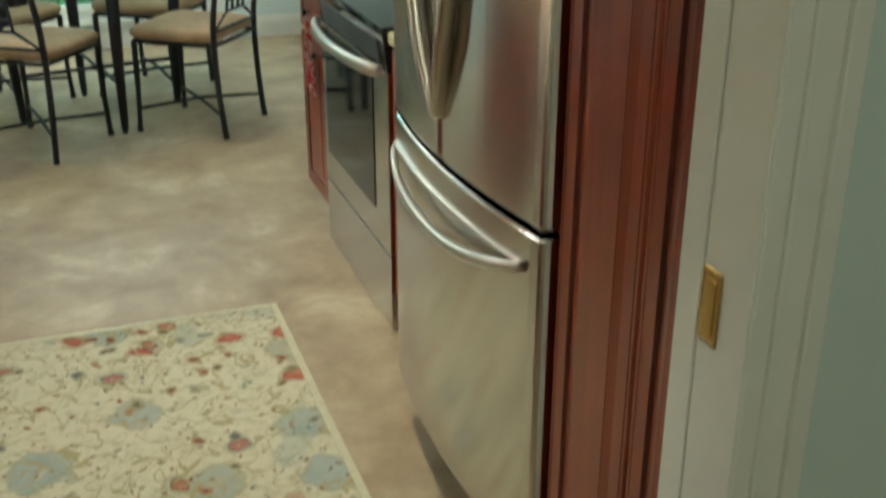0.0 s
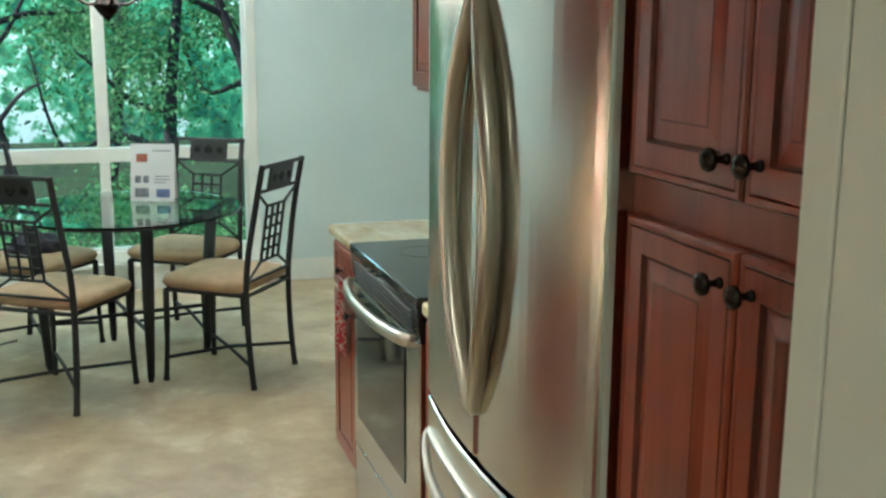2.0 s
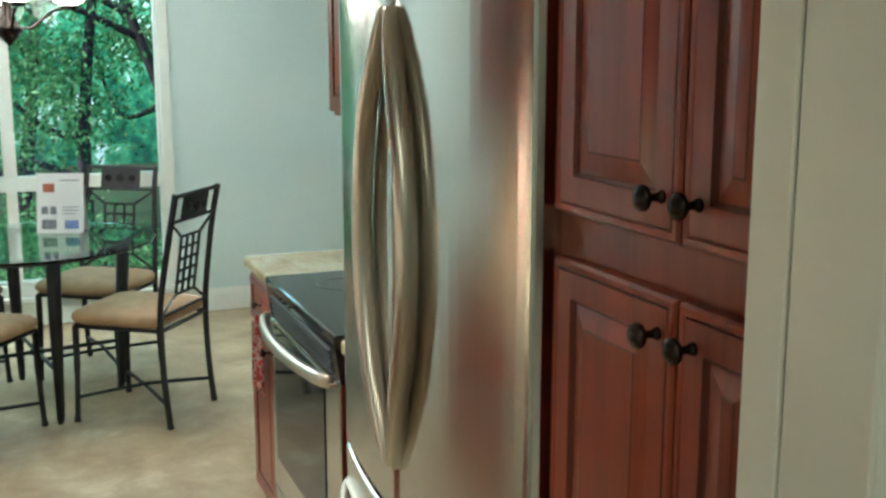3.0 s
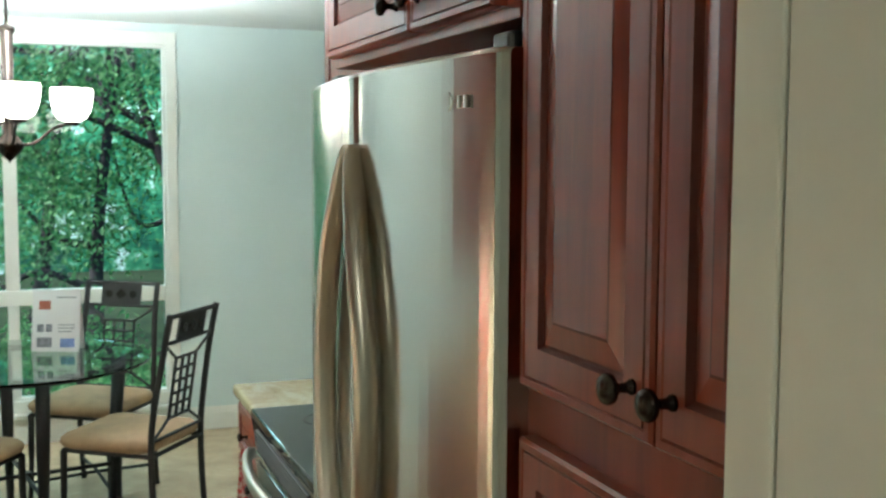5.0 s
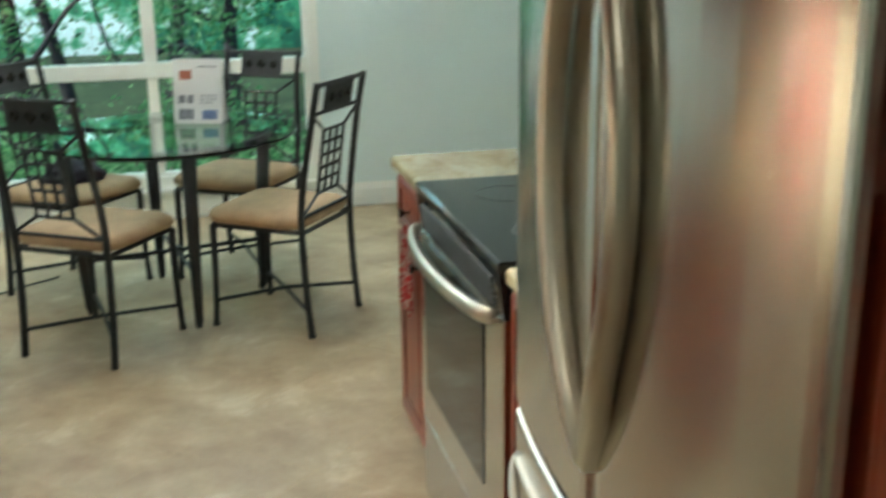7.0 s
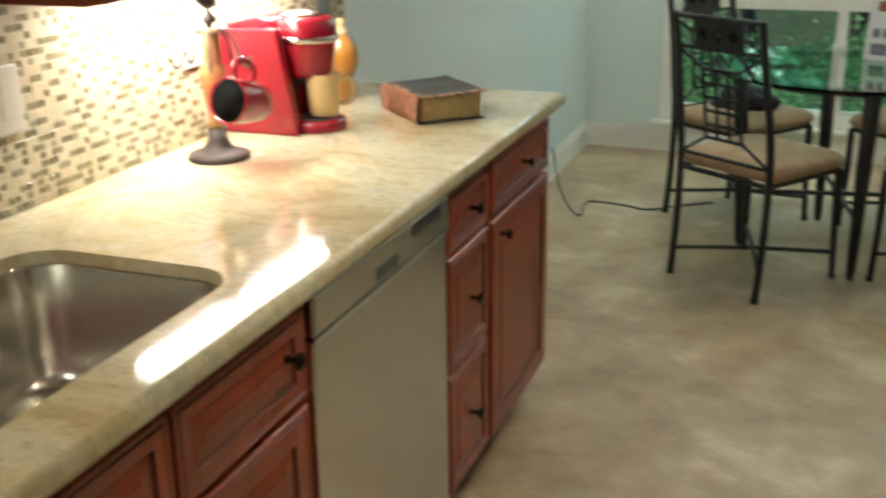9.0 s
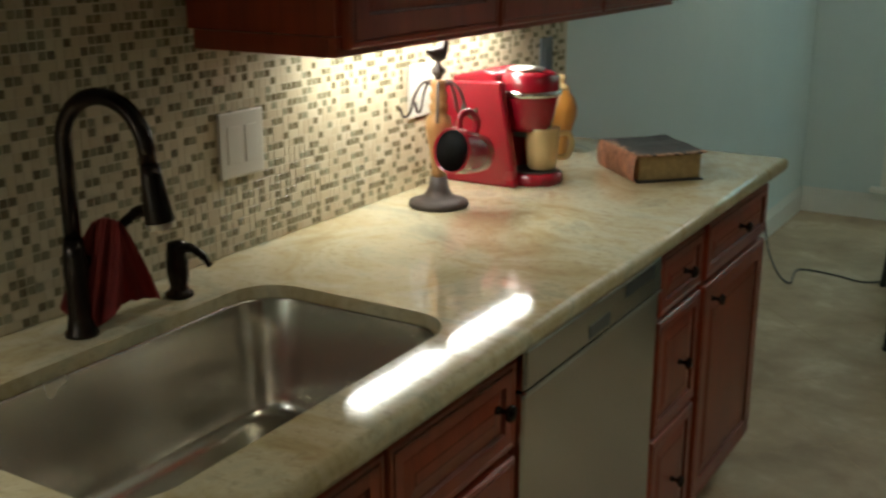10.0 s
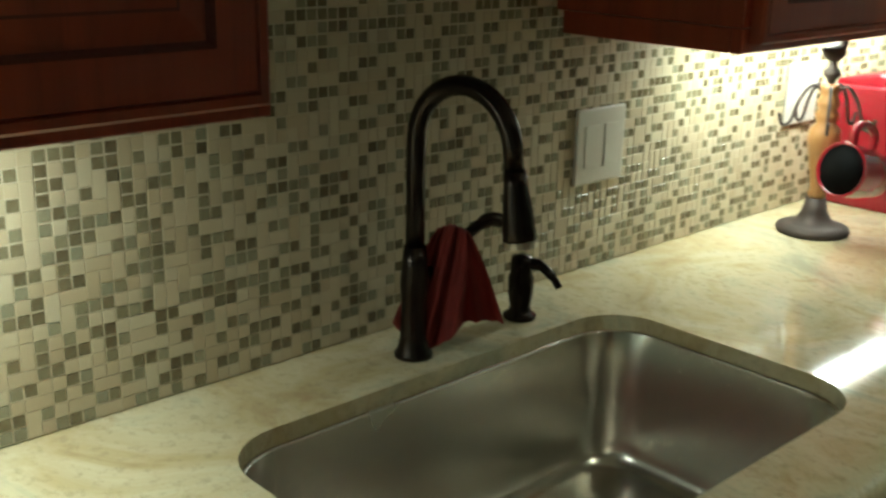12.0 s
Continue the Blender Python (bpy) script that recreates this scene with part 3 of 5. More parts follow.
def stove():
    y0, y1, xf = 3.645, 4.409, 0.415
    c = thing("stove", "stainless slide-in electric stove with black glass top and oven window", "stove")
    part("body", boxed(xf + 0.045, y0, 0.02, XR - 0.03, y1, 0.895, 0.003), GREYPL, c, "dark side panels")
    part("cooktop", boxed(xf - 0.012, y0 - 0.001, 0.896, XR - 0.03, y1 + 0.001, 0.922, 0.005), BLACKGLASS, c, "black glass cooktop")
    for bx, by, r in ((0.60, y0 + 0.2, 0.10), (0.60, y1 - 0.2, 0.085), (0.86, y0 + 0.2, 0.075), (0.86, y1 - 0.2, 0.10)):
        part("burner_ring", lathe([(r, 0), (r, 0.0006), (r - 0.003, 0.0006), (r - 0.003, 0)], 40, at=(bx, by, 0.9222), close=True), GREYPL, c)
    # sloping control strip under the front of the cooktop
    bm = bmesh.new()
    a = [(xf - 0.010, 0.895), (xf + 0.002, 0.80), (xf + 0.04, 0.80), (xf + 0.04, 0.895)]
    v0 = [bm.verts.new((x, y0 + 0.004, z)) for x, z in a]
    v1 = [bm.verts.new((x, y1 - 0.004, z)) for x, z in a]
    for k in range(4):
        bm.faces.new((v0[k], v0[(k + 1) % 4], v1[(k + 1) % 4], v1[k]))
    bm.faces.new(v0)
    bm.faces.new(v1)
    part("vent_strip", bm, BLACKGLASS, c, "black vent strip")
    for k in range(5):
        z = 0.812 + 0.014 * k
        x = xf + 0.002 - 0.012 * (z - 0.80) / 0.095
        part("vent_slat", boxed(x - 0.006, y0 + 0.06, z, x + 0.003, y1 - 0.06, z + 0.006, 0.001), GREYPL, c)
    part("oven_door", boxed(xf, y0 + 0.003, 0.250, xf + 0.044, y1 - 0.003, 0.797, 0.003), STEEL, c, "brushed steel oven door")
    part("oven_window", boxed(xf - 0.003, y0 + 0.142, 0.354, xf + 0.004, y1 - 0.058, 0.782, 0.002), BLACKGLASS, c, "dark mirrored oven window")
    part("drawer", boxed(xf + 0.002, y0 + 0.003, 0.012, xf + 0.044, y1 - 0.003, 0.243, 0.0015), STEEL, c, "brushed steel storage drawer")
    # black strip added over the drawer's top to paint the gap's shade
    part("drawer_gap_shade", boxed(xf + 0.0025, y0 + 0.004, 0.2435, xf + 0.044, y1 - 0.004, 0.2495), GREYPL, c, "black strip standing in for the shade of the gap")
    bm, prev = bmesh.new(), None
    for k in range(33):
        u = k / 32
        y = y0 + 0.03 + (y1 - y0 - 0.06) * u
        out = 0.018 + 0.052 * math.sin(math.pi * u) ** 0.6
        ring = [bm.verts.new((xf - out + dx, y, 0.800 + dz)) for dx, dz in ((0.014, -0.013), (-0.004, -0.018), (-0.012, -0.010), (-0.012, 0.010), (-0.004, 0.018), (0.014, 0.013))]
        if prev:
            for j in range(6):
                bm.faces.new((prev[j], prev[(j + 1) % 6], ring[(j + 1) % 6], ring[j]))
        else:
            bm.faces.new(ring)
        prev = ring
    bm.faces.new(prev)
    part("oven_handle", bm, STEEL_BAR, c, "bowed steel oven handle", smooth=True)
    for y in (y0 + 0.035, y1 - 0.035):
        part("handle_mount", boxed(xf - 0.02, y - 0.012, 0.785, xf + 0.002, y + 0.012, 0.795, 0.003), STEEL_BAR, c)
    for y in (y0 + 0.05, y1 - 0.05):
        for x in (0.52, 0.95):
            part("foot", lathe([(0.018, 0), (0.018, 0.02)], 12, at=(x, y, 0)), GREYPL, c)


stove()

# ---- the sink side ----
LF = -1.038   # carcass front on the sink side
EDGE = -0.985


def base_left(y0, y1, label):
    # an open carcass: sides, bottom, back rails and face frame, so that the sink bowl hangs free
    c = thing("base_cabinet", label, "cabinet", "sink side base cabinets")
    for a in (y0 + 0.0005, y1 - 0.0185):
        part("side_panel", boxed(XL + 0.004, a, 0.10, LF - 0.02, a + 0.018, 0.876), CHERRY, c)
    part("bottom_panel", boxed(XL + 0.004, y0 + 0.019, 0.10, LF - 0.02, y1 - 0.019, 0.118), CHERRY, c)
    bm = boxed(LF - 0.0195, y0 + 0.0005, 0.10, LF, y0 + 0.035, 0.876, 0.001)
    box(bm, LF - 0.0195, y1 - 0.035, 0.10, LF, y1 - 0.0005, 0.876, 0.001)
    box(bm, LF - 0.019, y0 + 0.03, 0.10, LF - 0.0005, y1 - 0.03, 0.135)
    box(bm, LF - 0.019, y0 + 0.03, 0.845, LF - 0.0005, y1 - 0.03, 0.876)
    part("face_frame", bm, CHERRY, c)
    part("toe_kick", boxed(XL + 0.006, y0 + 0.001, 0, LF - 0.065, y1 - 0.001, 0.099), TOEKICK, c)
    return c


c = base_left(1.905, 2.455, "cherry base cabinet beside the sink")
add_front(c, "L", LF + 0.0005, 1.925, 2.44, 0.125, 0.675, (2.40, 0.63))
add_front(c, "L", LF + 0.0005, 1.925, 2.44, 0.69, 0.85, (2.18, 0.77), "drawer_front", 0.03)
c = base_left(2.46, 3.208, "cherry sink base cabinet with false drawer fronts")
for a, b, k in ((2.475, 2.826, 2.79), (2.834, 3.194, 2.87)):
    add_front(c, "L", LF + 0.0005, a, b, 0.125, 0.685, (k, 0.64))
    add_front(c, "L", LF + 0.0005, a, b, 0.70, 0.852, ((a + b) / 2 if a < 2.6 else 3.13, 0.79), "drawer_front", 0.035)
c = base_left(3.838, 4.130, "cherry drawer base cabinet with three drawers")
for a, b in ((0.715, 0.852), (0.435, 0.703), (0.13, 0.423)):
    add_front(c, "L", LF + 0.0005, 3.85, 4.118, a, b, (3.99, (a + b) / 2), "drawer_front", 0.03)
c = base_left(4.133, 4.665, "cherry base cabinet with drawer over door at counter end")
add_front(c, "L", LF + 0.0005, 4.15, 4.65, 0.125, 0.70, (4.21, 0.655))
add_front(c, "L", LF + 0.0005, 4.15, 4.65, 0.715, 0.852, (4.40, 0.79), "drawer_front", 0.03)


def dishwasher():
    y0, y1, x = 3.212, 3.834, LF + 0.018
    c = thing("dishwasher", "stainless steel dishwasher built in under the counter", "dishwasher")
    part("body", boxed(XL + 0.01, y0 + 0.01, 0.03, x - 0.06, y1 - 0.01, 0.85), GREYPL, c)
    part("door", boxed(x - 0.058, y0 + 0.003, 0.115, x + 0.004, y1 - 0.003, 0.782, 0.008, 3), STEEL, c, "brushed steel door")
    p = part("control_panel", boxed(x - 0.058, y0 + 0.003, 0.786, x + 0.008, y1 - 0.003, 0.860, 0.006, 3), STEEL, c, "brushed steel control panel")
    part("handle_recess", boxed(x + 0.0075, y0 + 0.25, 0.797, x + 0.0095, y0 + 0.345, 0.822, 0.001), GREYPL, p, "dark grip recess")
    part("display", boxed(x + 0.0075, y0 + 0.42, 0.826, x + 0.0092, y0 + 0.57, 0.852, 0.001), GREYPL, p, "dark display")
    part("lip", boxed(x + 0.002, y0 + 0.003, 0.7828, x + 0.010, y1 - 0.003, 0.788, 0.001), STEEL, p)
    part("toe_kick", boxed(x - 0.09, y0 + 0.005, 0, x - 0.065, y1 - 0.005, 0.11), GREYPL, c)


dishwasher()

SX0, SX1, SY0, SY1, SR = -1.497, -1.095, 2.462, 3.152, 0.08


def rrect(x0, x1, y0, y1, r, n=8):
    out = []
    for cx, cy, a0 in ((x1 - r, y1 - r, 0), (x0 + r, y1 - r, 90), (x0 + r, y0 + r, 180), (x1 - r, y0 + r, 270)):
        for k in range(n + 1):
            a = radians(a0 + 90 * k / n)
            out.append((cx + r * math.cos(a), cy + r * math.sin(a)))
    return out


def left_counter():
    """The worktop with its rounded front edge and the cut-out for the sink."""
    bm = bmesh.new()
    y0, y1, x0, x1 = YD1 + 0.013, 4.700, XL + 0.001, EDGE
    hole = rrect(SX0, SX1, SY0, SY1, SR)
    for z, flip in ((0.915, False), (0.877, True)):
        hv = [bm.verts.new((x, y, z)) for x, y in hole]
        q = 9
        corner = [bm.verts.new((x, y, z)) for x, y in ((x1 - 0.014, y1 - 0.014), (x0, y1 - 0.014), (x0, y0), (x1 - 0.014, y0))]
        for s in range(4):
            seg = hv[s * q:(s + 1) * q]
            for k in range(q - 1):
                bm.faces.new((corner[s], seg[k], seg[k + 1]))
            nxt = hv[((s + 1) * q) % len(hv)]
            bm.faces.new((corner[s], seg[-1], nxt, corner[(s + 1) % 4]))
        if not flip:
            top, tc = hv, corner
        else:
            bot, bc = hv, corner
    for k in range(len(top)):
        q = (k + 1) % len(top)
        bm.faces.new((top[k], top[q], bot[q], bot[k]))
    # rounded nosing along front and far end
    nose = [(0.014 * math.sin(radians(a)), -0.014 + 0.014 * math.cos(radians(a))) for a in range(0, 91, 15)] + [(0.014, -0.026), (0.010, -0.034), (0.004, -0.038)]
    prev = [tc[3], tc[0], tc[1]]
    for o, dz in nose[1:]:
        ring = [bm.verts.new((x1 - 0.014 + o, y0, 0.915 + dz)), bm.verts.new((x1 - 0.014 + o, y1 - 0.014 + o, 0.915 + dz)), bm.verts.new((x0, y1 - 0.014 + o, 0.915 + dz))]
        for k in range(2):
            bm.faces.new((prev[k], prev[k + 1], ring[k + 1], ring[k]))
        prev = ring
    tagged(part("countertop", bm, GRANITE), "polished beige granite countertop with a rounded edge and sink cut-out", "countertop")


left_counter()


def sink():
    c = thing("sink", "undermounted single-bowl stainless steel kitchen sink", "sink")
    bm = bmesh.new()
    rings = []
    for d, z, r in ((0.0008, 0.874, SR), (0.0008, 0.8925, SR), (0.0028, 0.893, SR), (0.0045, 0.889, SR), (0.007, 0.72, SR - 0.01), (0.010, 0.697, SR - 0.012), (0.020, 0.682, SR - 0.02), (0.038, 0.676, SR - 0.03), (0.07, 0.674, SR - 0.04)):
        rings.append([bm.verts.new((x, y, z)) for x, y in rrect(SX0 + d, SX1 - d, SY0 + d, SY1 - d, max(r, 0.03))])
    for a, b in zip(rings, rings[1:]):
        for k in range(len(a)):
            q = (k + 1) % len(a)
            bm.faces.new((a[k], a[q], b[q], b[k]))
    bm.faces.new(rings[-1])
    part("bowl", bm, SINKSTEEL, c, smooth=True)
    part("drain", lathe([(0.045, 0), (0.045, 0.003), (0.036, 0.003), (0.030, -0.004), (0, -0.004)], 28, at=(-1.30, 2.80, 0.6745)), STEEL_BAR, c, "round steel drain", smooth=False)


sink()


def wall_cabinet_left(y0, y1, doors, label):
    c = thing("wall_cabinet", label, "cabinet", "sink side wall cabinets")
    bm = boxed(XL + 0.004, y0, 1.338, -1.330, y1, 2.30, 0.002)
    part("body", bm, CHERRY, c)
    part("bottom_rail", boxed(-1.348, y0, 1.305, -1.330, y1, 1.3375, 0.002), CHERRY, c)
    part("bottom_rail", boxed(XL + 0.02, y0, 1.305, -1.3485, y0 + 0.018, 1.3375, 0.001), CHERRY, c)
    part("bottom_rail", boxed(XL + 0.02, y1 - 0.018, 1.305, -1.3485, y1, 1.3375, 0.001), CHERRY, c)
    for a, b, k in doors:
        add_front(c, "L", -1.3295, a, b, 1.318, 2.28, (k, 1.39))


wall_cabinet_left(1.905, 2.440, [(1.92, 2.427, 1.95)], "dark cherry wall cabinet with a raised-panel door near the doorway")
wall_cabinet_left(3.160, 4.690, [(3.175, 3.66, 3.62), (3.67, 4.165, 3.71), (4.175, 4.675, 4.215)], "cherry wall cabinet run above the lit backsplash")
LAMPGLOW = glow("lamp_diffuser", (1.0, 0.97, 0.87), 14.0)
for _y, _l in ((3.665, 0.40), (4.08, 0.40), (2.16, 0.22)):
    c = thing("under_cabinet_light", "slim white under-cabinet light strip, switched on", "lamp", "under cabinet lights")
    part("housing", boxed(-1.585, _y - _l / 2, 1.311, -1.505, _y + _l / 2, 1.3375, 0.003), TRIM, c)
    part("diffuser", boxed(-1.568, _y - _l / 2 + 0.01, 1.299, -1.522, _y + _l / 2 - 0.01, 1.3105, 0.003), LAMPGLOW, c)

# ---- dining space ----
def chair_model(m, label):
    """Iron dining chair, facing +y, its base at the origin."""
    c = thing("dining_chair", label, "chair", "chairs round the glass table", m)
    w = 0.205
    back = [(-0.225, 0.0), (-0.205, 0.22), (-0.200, 0.46), (-0.215, 0.62), (-0.255, 0.85), (-0.290, 1.015)]

    def by(z):
        for (y0, z0), (y1, z1) in zip(back, back[1:]):
            if z0 <= z <= z1:
                return y0 + (y1 - y0) * (z - z0) / (z1 - z0)
        return back[-1][0]

    for s in (-1, 1):
        part("back_leg", tube(bez([(s * (w - 0.012 * (z > 0.8)), y, z) for y, z in back], 5), 0.0138, 8), IRON, c)
        part("front_leg", tube(bez([(s * (w + 0.008), 0.222, 0), (s * w, 0.215, 0.2), (s * w, 0.21, 0.43)], 4), [0.012] * 5 + [0.0145] * 4, 8), IRON, c)
        for y in (0.222, -0.225):
            part("foot", lathe([(0.013, 0), (0.016, 0.006), (0.012, 0.022)], 10, at=(s * (w + (0.008 if y > 0 else 0)), y, 0)), IRON, c)
        part("side_rail", tube([(s * w, by(0.43), 0.43), (s * w, 0.21, 0.43)], 0.010, 8), IRON, c)
    part("stretcher", tube([(-w, -0.215, 0.105), (0, 0.0, 0.112), (w, 0.219, 0.105)], 0.0085, 8), IRON, c)
    part("stretcher", tube([(w, -0.215, 0.108), (0, 0.0, 0.126), (-w, 0.219, 0.108)], 0.0085, 8), IRON, c)
    for y in (0.21, -0.2):
        part("seat_rail", tube([(-w, y, 0.43), (w, y, 0.43)], 0.010, 8), IRON, c)
    # cushion: swelling, with rounded corners
    bm, rings = bmesh.new(), []
    for d, z in ((0.02, 0.438), (0.002, 0.446), (-0.008, 0.462), (-0.006, 0.48), (0.010, 0.495), (0.045, 0.505), (0.11, 0.511)):
        rings.append([bm.verts.new((x, y, z)) for x, y in rrect(-0.225 + d, 0.225 - d, -0.195 + d, 0.235 - d, max(0.03, 0.07 - d * 0.4), 5)])
    for a, b in zip(rings, rings[1:]):
        for k in range(len(a)):
            bm.faces.new((a[k], a[(k + 1) % len(a)], b[(k + 1) % len(a)], b[k]))
    bm.faces.new(rings[0])
    bm.faces.new(rings[-1])
    part("cushion", bm, CUSHION, c, "padded tan suede cushion", smooth=True)

    def bar(x0, z0, x1, z1, r=0.0068, name="back_bar"):
        part(name, tube([(x0, by(z0), z0), (x1, by(z1), z1)], r, 6), IRON, c)

    wt = 0.193
    bar(-wt, 1.005, wt, 1.005, 0.010, "top_rail")
    bar(-wt, 0.895, wt, 0.895, 0.008, "rail")
    # pierced panel between the two top rails
    bm = boxed(-0.108, by(0.95) - 0.006, 0.898, 0.108, by(0.95) + 0.006, 1.0, 0.002)
    bmesh.ops.rotate(bm, cent=(0, by(0.95), 0.95), matrix=Matrix.Rotation(radians(-11), 3, "X").inverted(), verts=bm.verts)
    p = part("crest_panel", bm, IRON, c, "dark plaque")
    for x, r, n in ((0, 0.030, 4), (-0.066, 0.020, 12), (0.066, 0.020, 12)):
        for s in (-1, 1):
            bm = lathe([(r, 0), (r * 0.9, 0.004), (r * 0.55, 0.004), (r * 0.5, 0.002), (0, 0.003)], n)
            part("rosette", bm, BRONZE, p, "", Matrix.Translation((x, by(0.95) + s * 0.006, 0.95)) @ Matrix.Rotation(radians(-90 * s), 4, "X"))
    # lattice in the middle and its struts
    lx, z0, z1 = 0.082, 0.565, 0.82
    for k in range(4):
        x = -lx + 2 * lx * k / 3
        bar(x, z0, x, z1)
    for k in range(6):
        z = z0 + (z1 - z0) * k / 5
        bar(-lx, z, lx, z)
    for s in (-1, 1):
        bar(s * lx, z1, s * (w - 0.012), 0.893)
        bar(s * lx, z0, s * w, 0.49)
    bar(-w, 0.492, w, 0.492, 0.007)
    return c


chair_a = chair_model(pose(0.200, 6.035, 0, 0, 0, 53.7), "black iron dining chair with lattice back and tan cushion")
copy_thing(chair_a, pose(-0.541, 5.918, 0, 0, 0, -33.7))
copy_thing(chair_a, pose(0.065, 6.75, 0, 0, 0, 146.3))
chair_d = copy_thing(chair_a, pose(-0.685, 6.675, 0, 0, 0, -126.3))
chair_d["label"] = "black iron dining chair with dark cloth lying on its cushion"
TX, TY, TR = -0.249, 6.355, 0.55


def dining_table():
    c = thing("dining_table", "round glass-topped dining table on tapered black legs", "table", m=pose(TX, TY, 0))
    g = part("tabletop", lathe([(TR - 0.004, 0), (TR, 0.004), (TR, 0.008), (TR - 0.004, 0.012)], 72), TABLEGLASS, c, "clear glass top", Matrix.Translation((0, 0, 0.744)))
    g.visible_shadow = False
    part("top_ring", lathe([(0.44, 0.715), (0.44, 0.74), (0.415, 0.74), (0.415, 0.715), (0.44, 0.715)], 56, close=True), IRON, c)
    for k in range(4):
        a = radians(-78.7 + 90 * k)
        ca, sa = math.cos(a), math.sin(a)
        part("leg", tube([(0.377 * ca, 0.377 * sa, 0), (0.382 * ca, 0.382 * sa, 0.03), (0.40 * ca, 0.40 * sa, 0.42), (0.425 * ca, 0.425 * sa, 0.742)], [0.012, 0.017, 0.028, 0.031], 10), IRON, c, smooth=True)
        part("stretcher", tube([(0.39 * ca, 0.39 * sa, 0.235), (0, 0, 0.235)], 0.010, 8), IRON, c)
    part("hub", lathe([(0.03, 0.225), (0.03, 0.25)], 16), IRON, c)


dining_table()

PAPER = plain("white_paper", (0.78, 0.78, 0.76), 0.7, vary=0.02, bump=0.02)
RED_INK = plain("red_print", (0.36, 0.11, 0.06), 0.7)
GREY_INK = plain("grey_print", (0.22, 0.23, 0.25), 0.7, vary=0.4, scale=60)
BLUE_INK = plain("blue_print", (0.16, 0.22, 0.42), 0.7, vary=0.3, scale=50)


def flyer():
    c = thing("table_flyer", "folded white leaflet with pictures standing on the glass table", "leaflet", m=pose(-0.095, 6.54, 0.757, 0, 0, -18))
    for s, tilt in ((-1, 9), (1, -9)):
        bm = boxed(-0.108, -0.0006, 0, 0.108, 0.0006, 0.282)
        part("sheet", bm, PAPER, c, m=Matrix.Translation((0, s * 0.044, 0)) @ Matrix.Rotation(radians(-tilt), 4, "X"))
    face = Matrix.Translation((0, -0.044, 0)) @ Matrix.Rotation(radians(-9), 4, "X")
    for x0, z0, x1, z1, mt in ((-0.078, 0.192, -0.025, 0.232, RED_INK), (-0.085, 0.09, -0.055, 0.125, GREY_INK), (-0.045, 0.09, -0.018, 0.125, GREY_INK), (-0.085, 0.02, -0.018, 0.065, GREY_INK),
                               (0.02, 0.02, 0.085, 0.06, BLUE_INK), (0.0, 0.245, 0.09, 0.25, GREY_INK), (0.01, 0.12, 0.085, 0.124, GREY_INK), (0.01, 0.105, 0.085, 0.109, GREY_INK), (0.01, 0.09, 0.07, 0.094, GREY_INK)):
        part("picture", boxed(x0, -0.0016, z0, x1, -0.0008, z1), mt, c, m=face)


flyer()

SHADE = glow("frosted_shade_glow", (1.0, 0.93, 0.80), 7.0)


def chandelier():
    c = thing("chandelier", "four-light bronze chandelier with glowing white glass shades", "chandelier", m=pose(TX - 0.025, TY, 0))
    part("canopy", lathe([(0.065, 2.409), (0.06, 2.395), (0.02, 2.375), (0.012, 2.365)], 24), BRONZE, c, smooth=True)
    part("rod", tube([(0, 0, 2.37), (0, 0, 2.18)], 0.008, 8), BRONZE, c)
    part("column", lathe([(0.012, 2.21), (0.034, 2.195), (0.036, 2.175), (0.026, 2.165), (0.026, 1.90), (0.030, 1.88), (0.022, 1.80), (0.028, 1.74), (0.060, 1.70), (0.062, 1.685), (0.03, 1.645), (0.008, 1.625), (0, 1.615)], 24), BRONZE, c, smooth=True)
    for k in range(4):
        a = radians(-81 + 90 * k)
        ca, sa = math.cos(a), math.sin(a)
        arm = bez([(0.03 * ca, 0.03 * sa, 1.70), (0.10 * ca, 0.10 * sa, 1.70), (0.19 * ca, 0.19 * sa, 1.77), (0.262 * ca, 0.262 * sa, 1.785)], 6)
        p = part("arm", tube(arm, 0.007, 8), BRONZE, c)
        at = (0.262 * ca, 0.262 * sa, 0.012)
        part("cup", lathe([(0.010, 1.765), (0.034, 1.772), (0.034, 1.785), (0.02, 1.79)], 18, at=at), BRONZE, p)
        part("shade", lathe([(0.034, 1.788), (0.060, 1.800), (0.077, 1.830), (0.087, 1.870), (0.091, 1.910), (0.089, 1.930), (0.085, 1.930), (0.087, 1.910), (0.083, 1.872), (0.073, 1.834), (0.056, 1.806), (0.032, 1.793)], 24, at=at, close=True), SHADE, p, "lit frosted glass shade", smooth=True)


chandelier()
for _k in range(4):
    _a = radians(-81 + 90 * _k)
    lamp("chandelier_lamp", "POINT", 51, (0.93, 1.0, 0.97), pose(TX - 0.025 + 0.262 * math.cos(_a), TY + 0.262 * math.sin(_a), 1.915), radius=0.03)

DARKCLOTH = plain("dark_cloth", (0.03, 0.02, 0.03), 0.9, vary=0.6, scale=30, bump=0.4, fine=300)
REDCLOTH = plain("red_cloth", (0.27, 0.035, 0.028), 0.9, vary=0.25, scale=20, bump=0.4, fine=350)


def crumpled(name, sx, sy, sz, material, label, category, m, seed):
    bm = bmesh.new()
    bmesh.ops.create_icosphere(bm, subdivisions=4, radius=1.0)
    for v in bm.verts:
        n = noise.noise(v.co * 2.2 + Vector((seed, 0, 0))) * 0.28 + noise.noise(v.co * 5.0 + Vector((0, seed, 0))) * 0.12
        v.co = v.co * (1 + n)
        v.co.z = max(v.co.z, -0.25)
        v.co = Vector((v.co.x * sx, v.co.y * sy, (v.co.z + 0.25) * sz))
    o = part(name, bm, material, smooth=True)
    o.matrix_world = m
    return tagged(o, label, category)


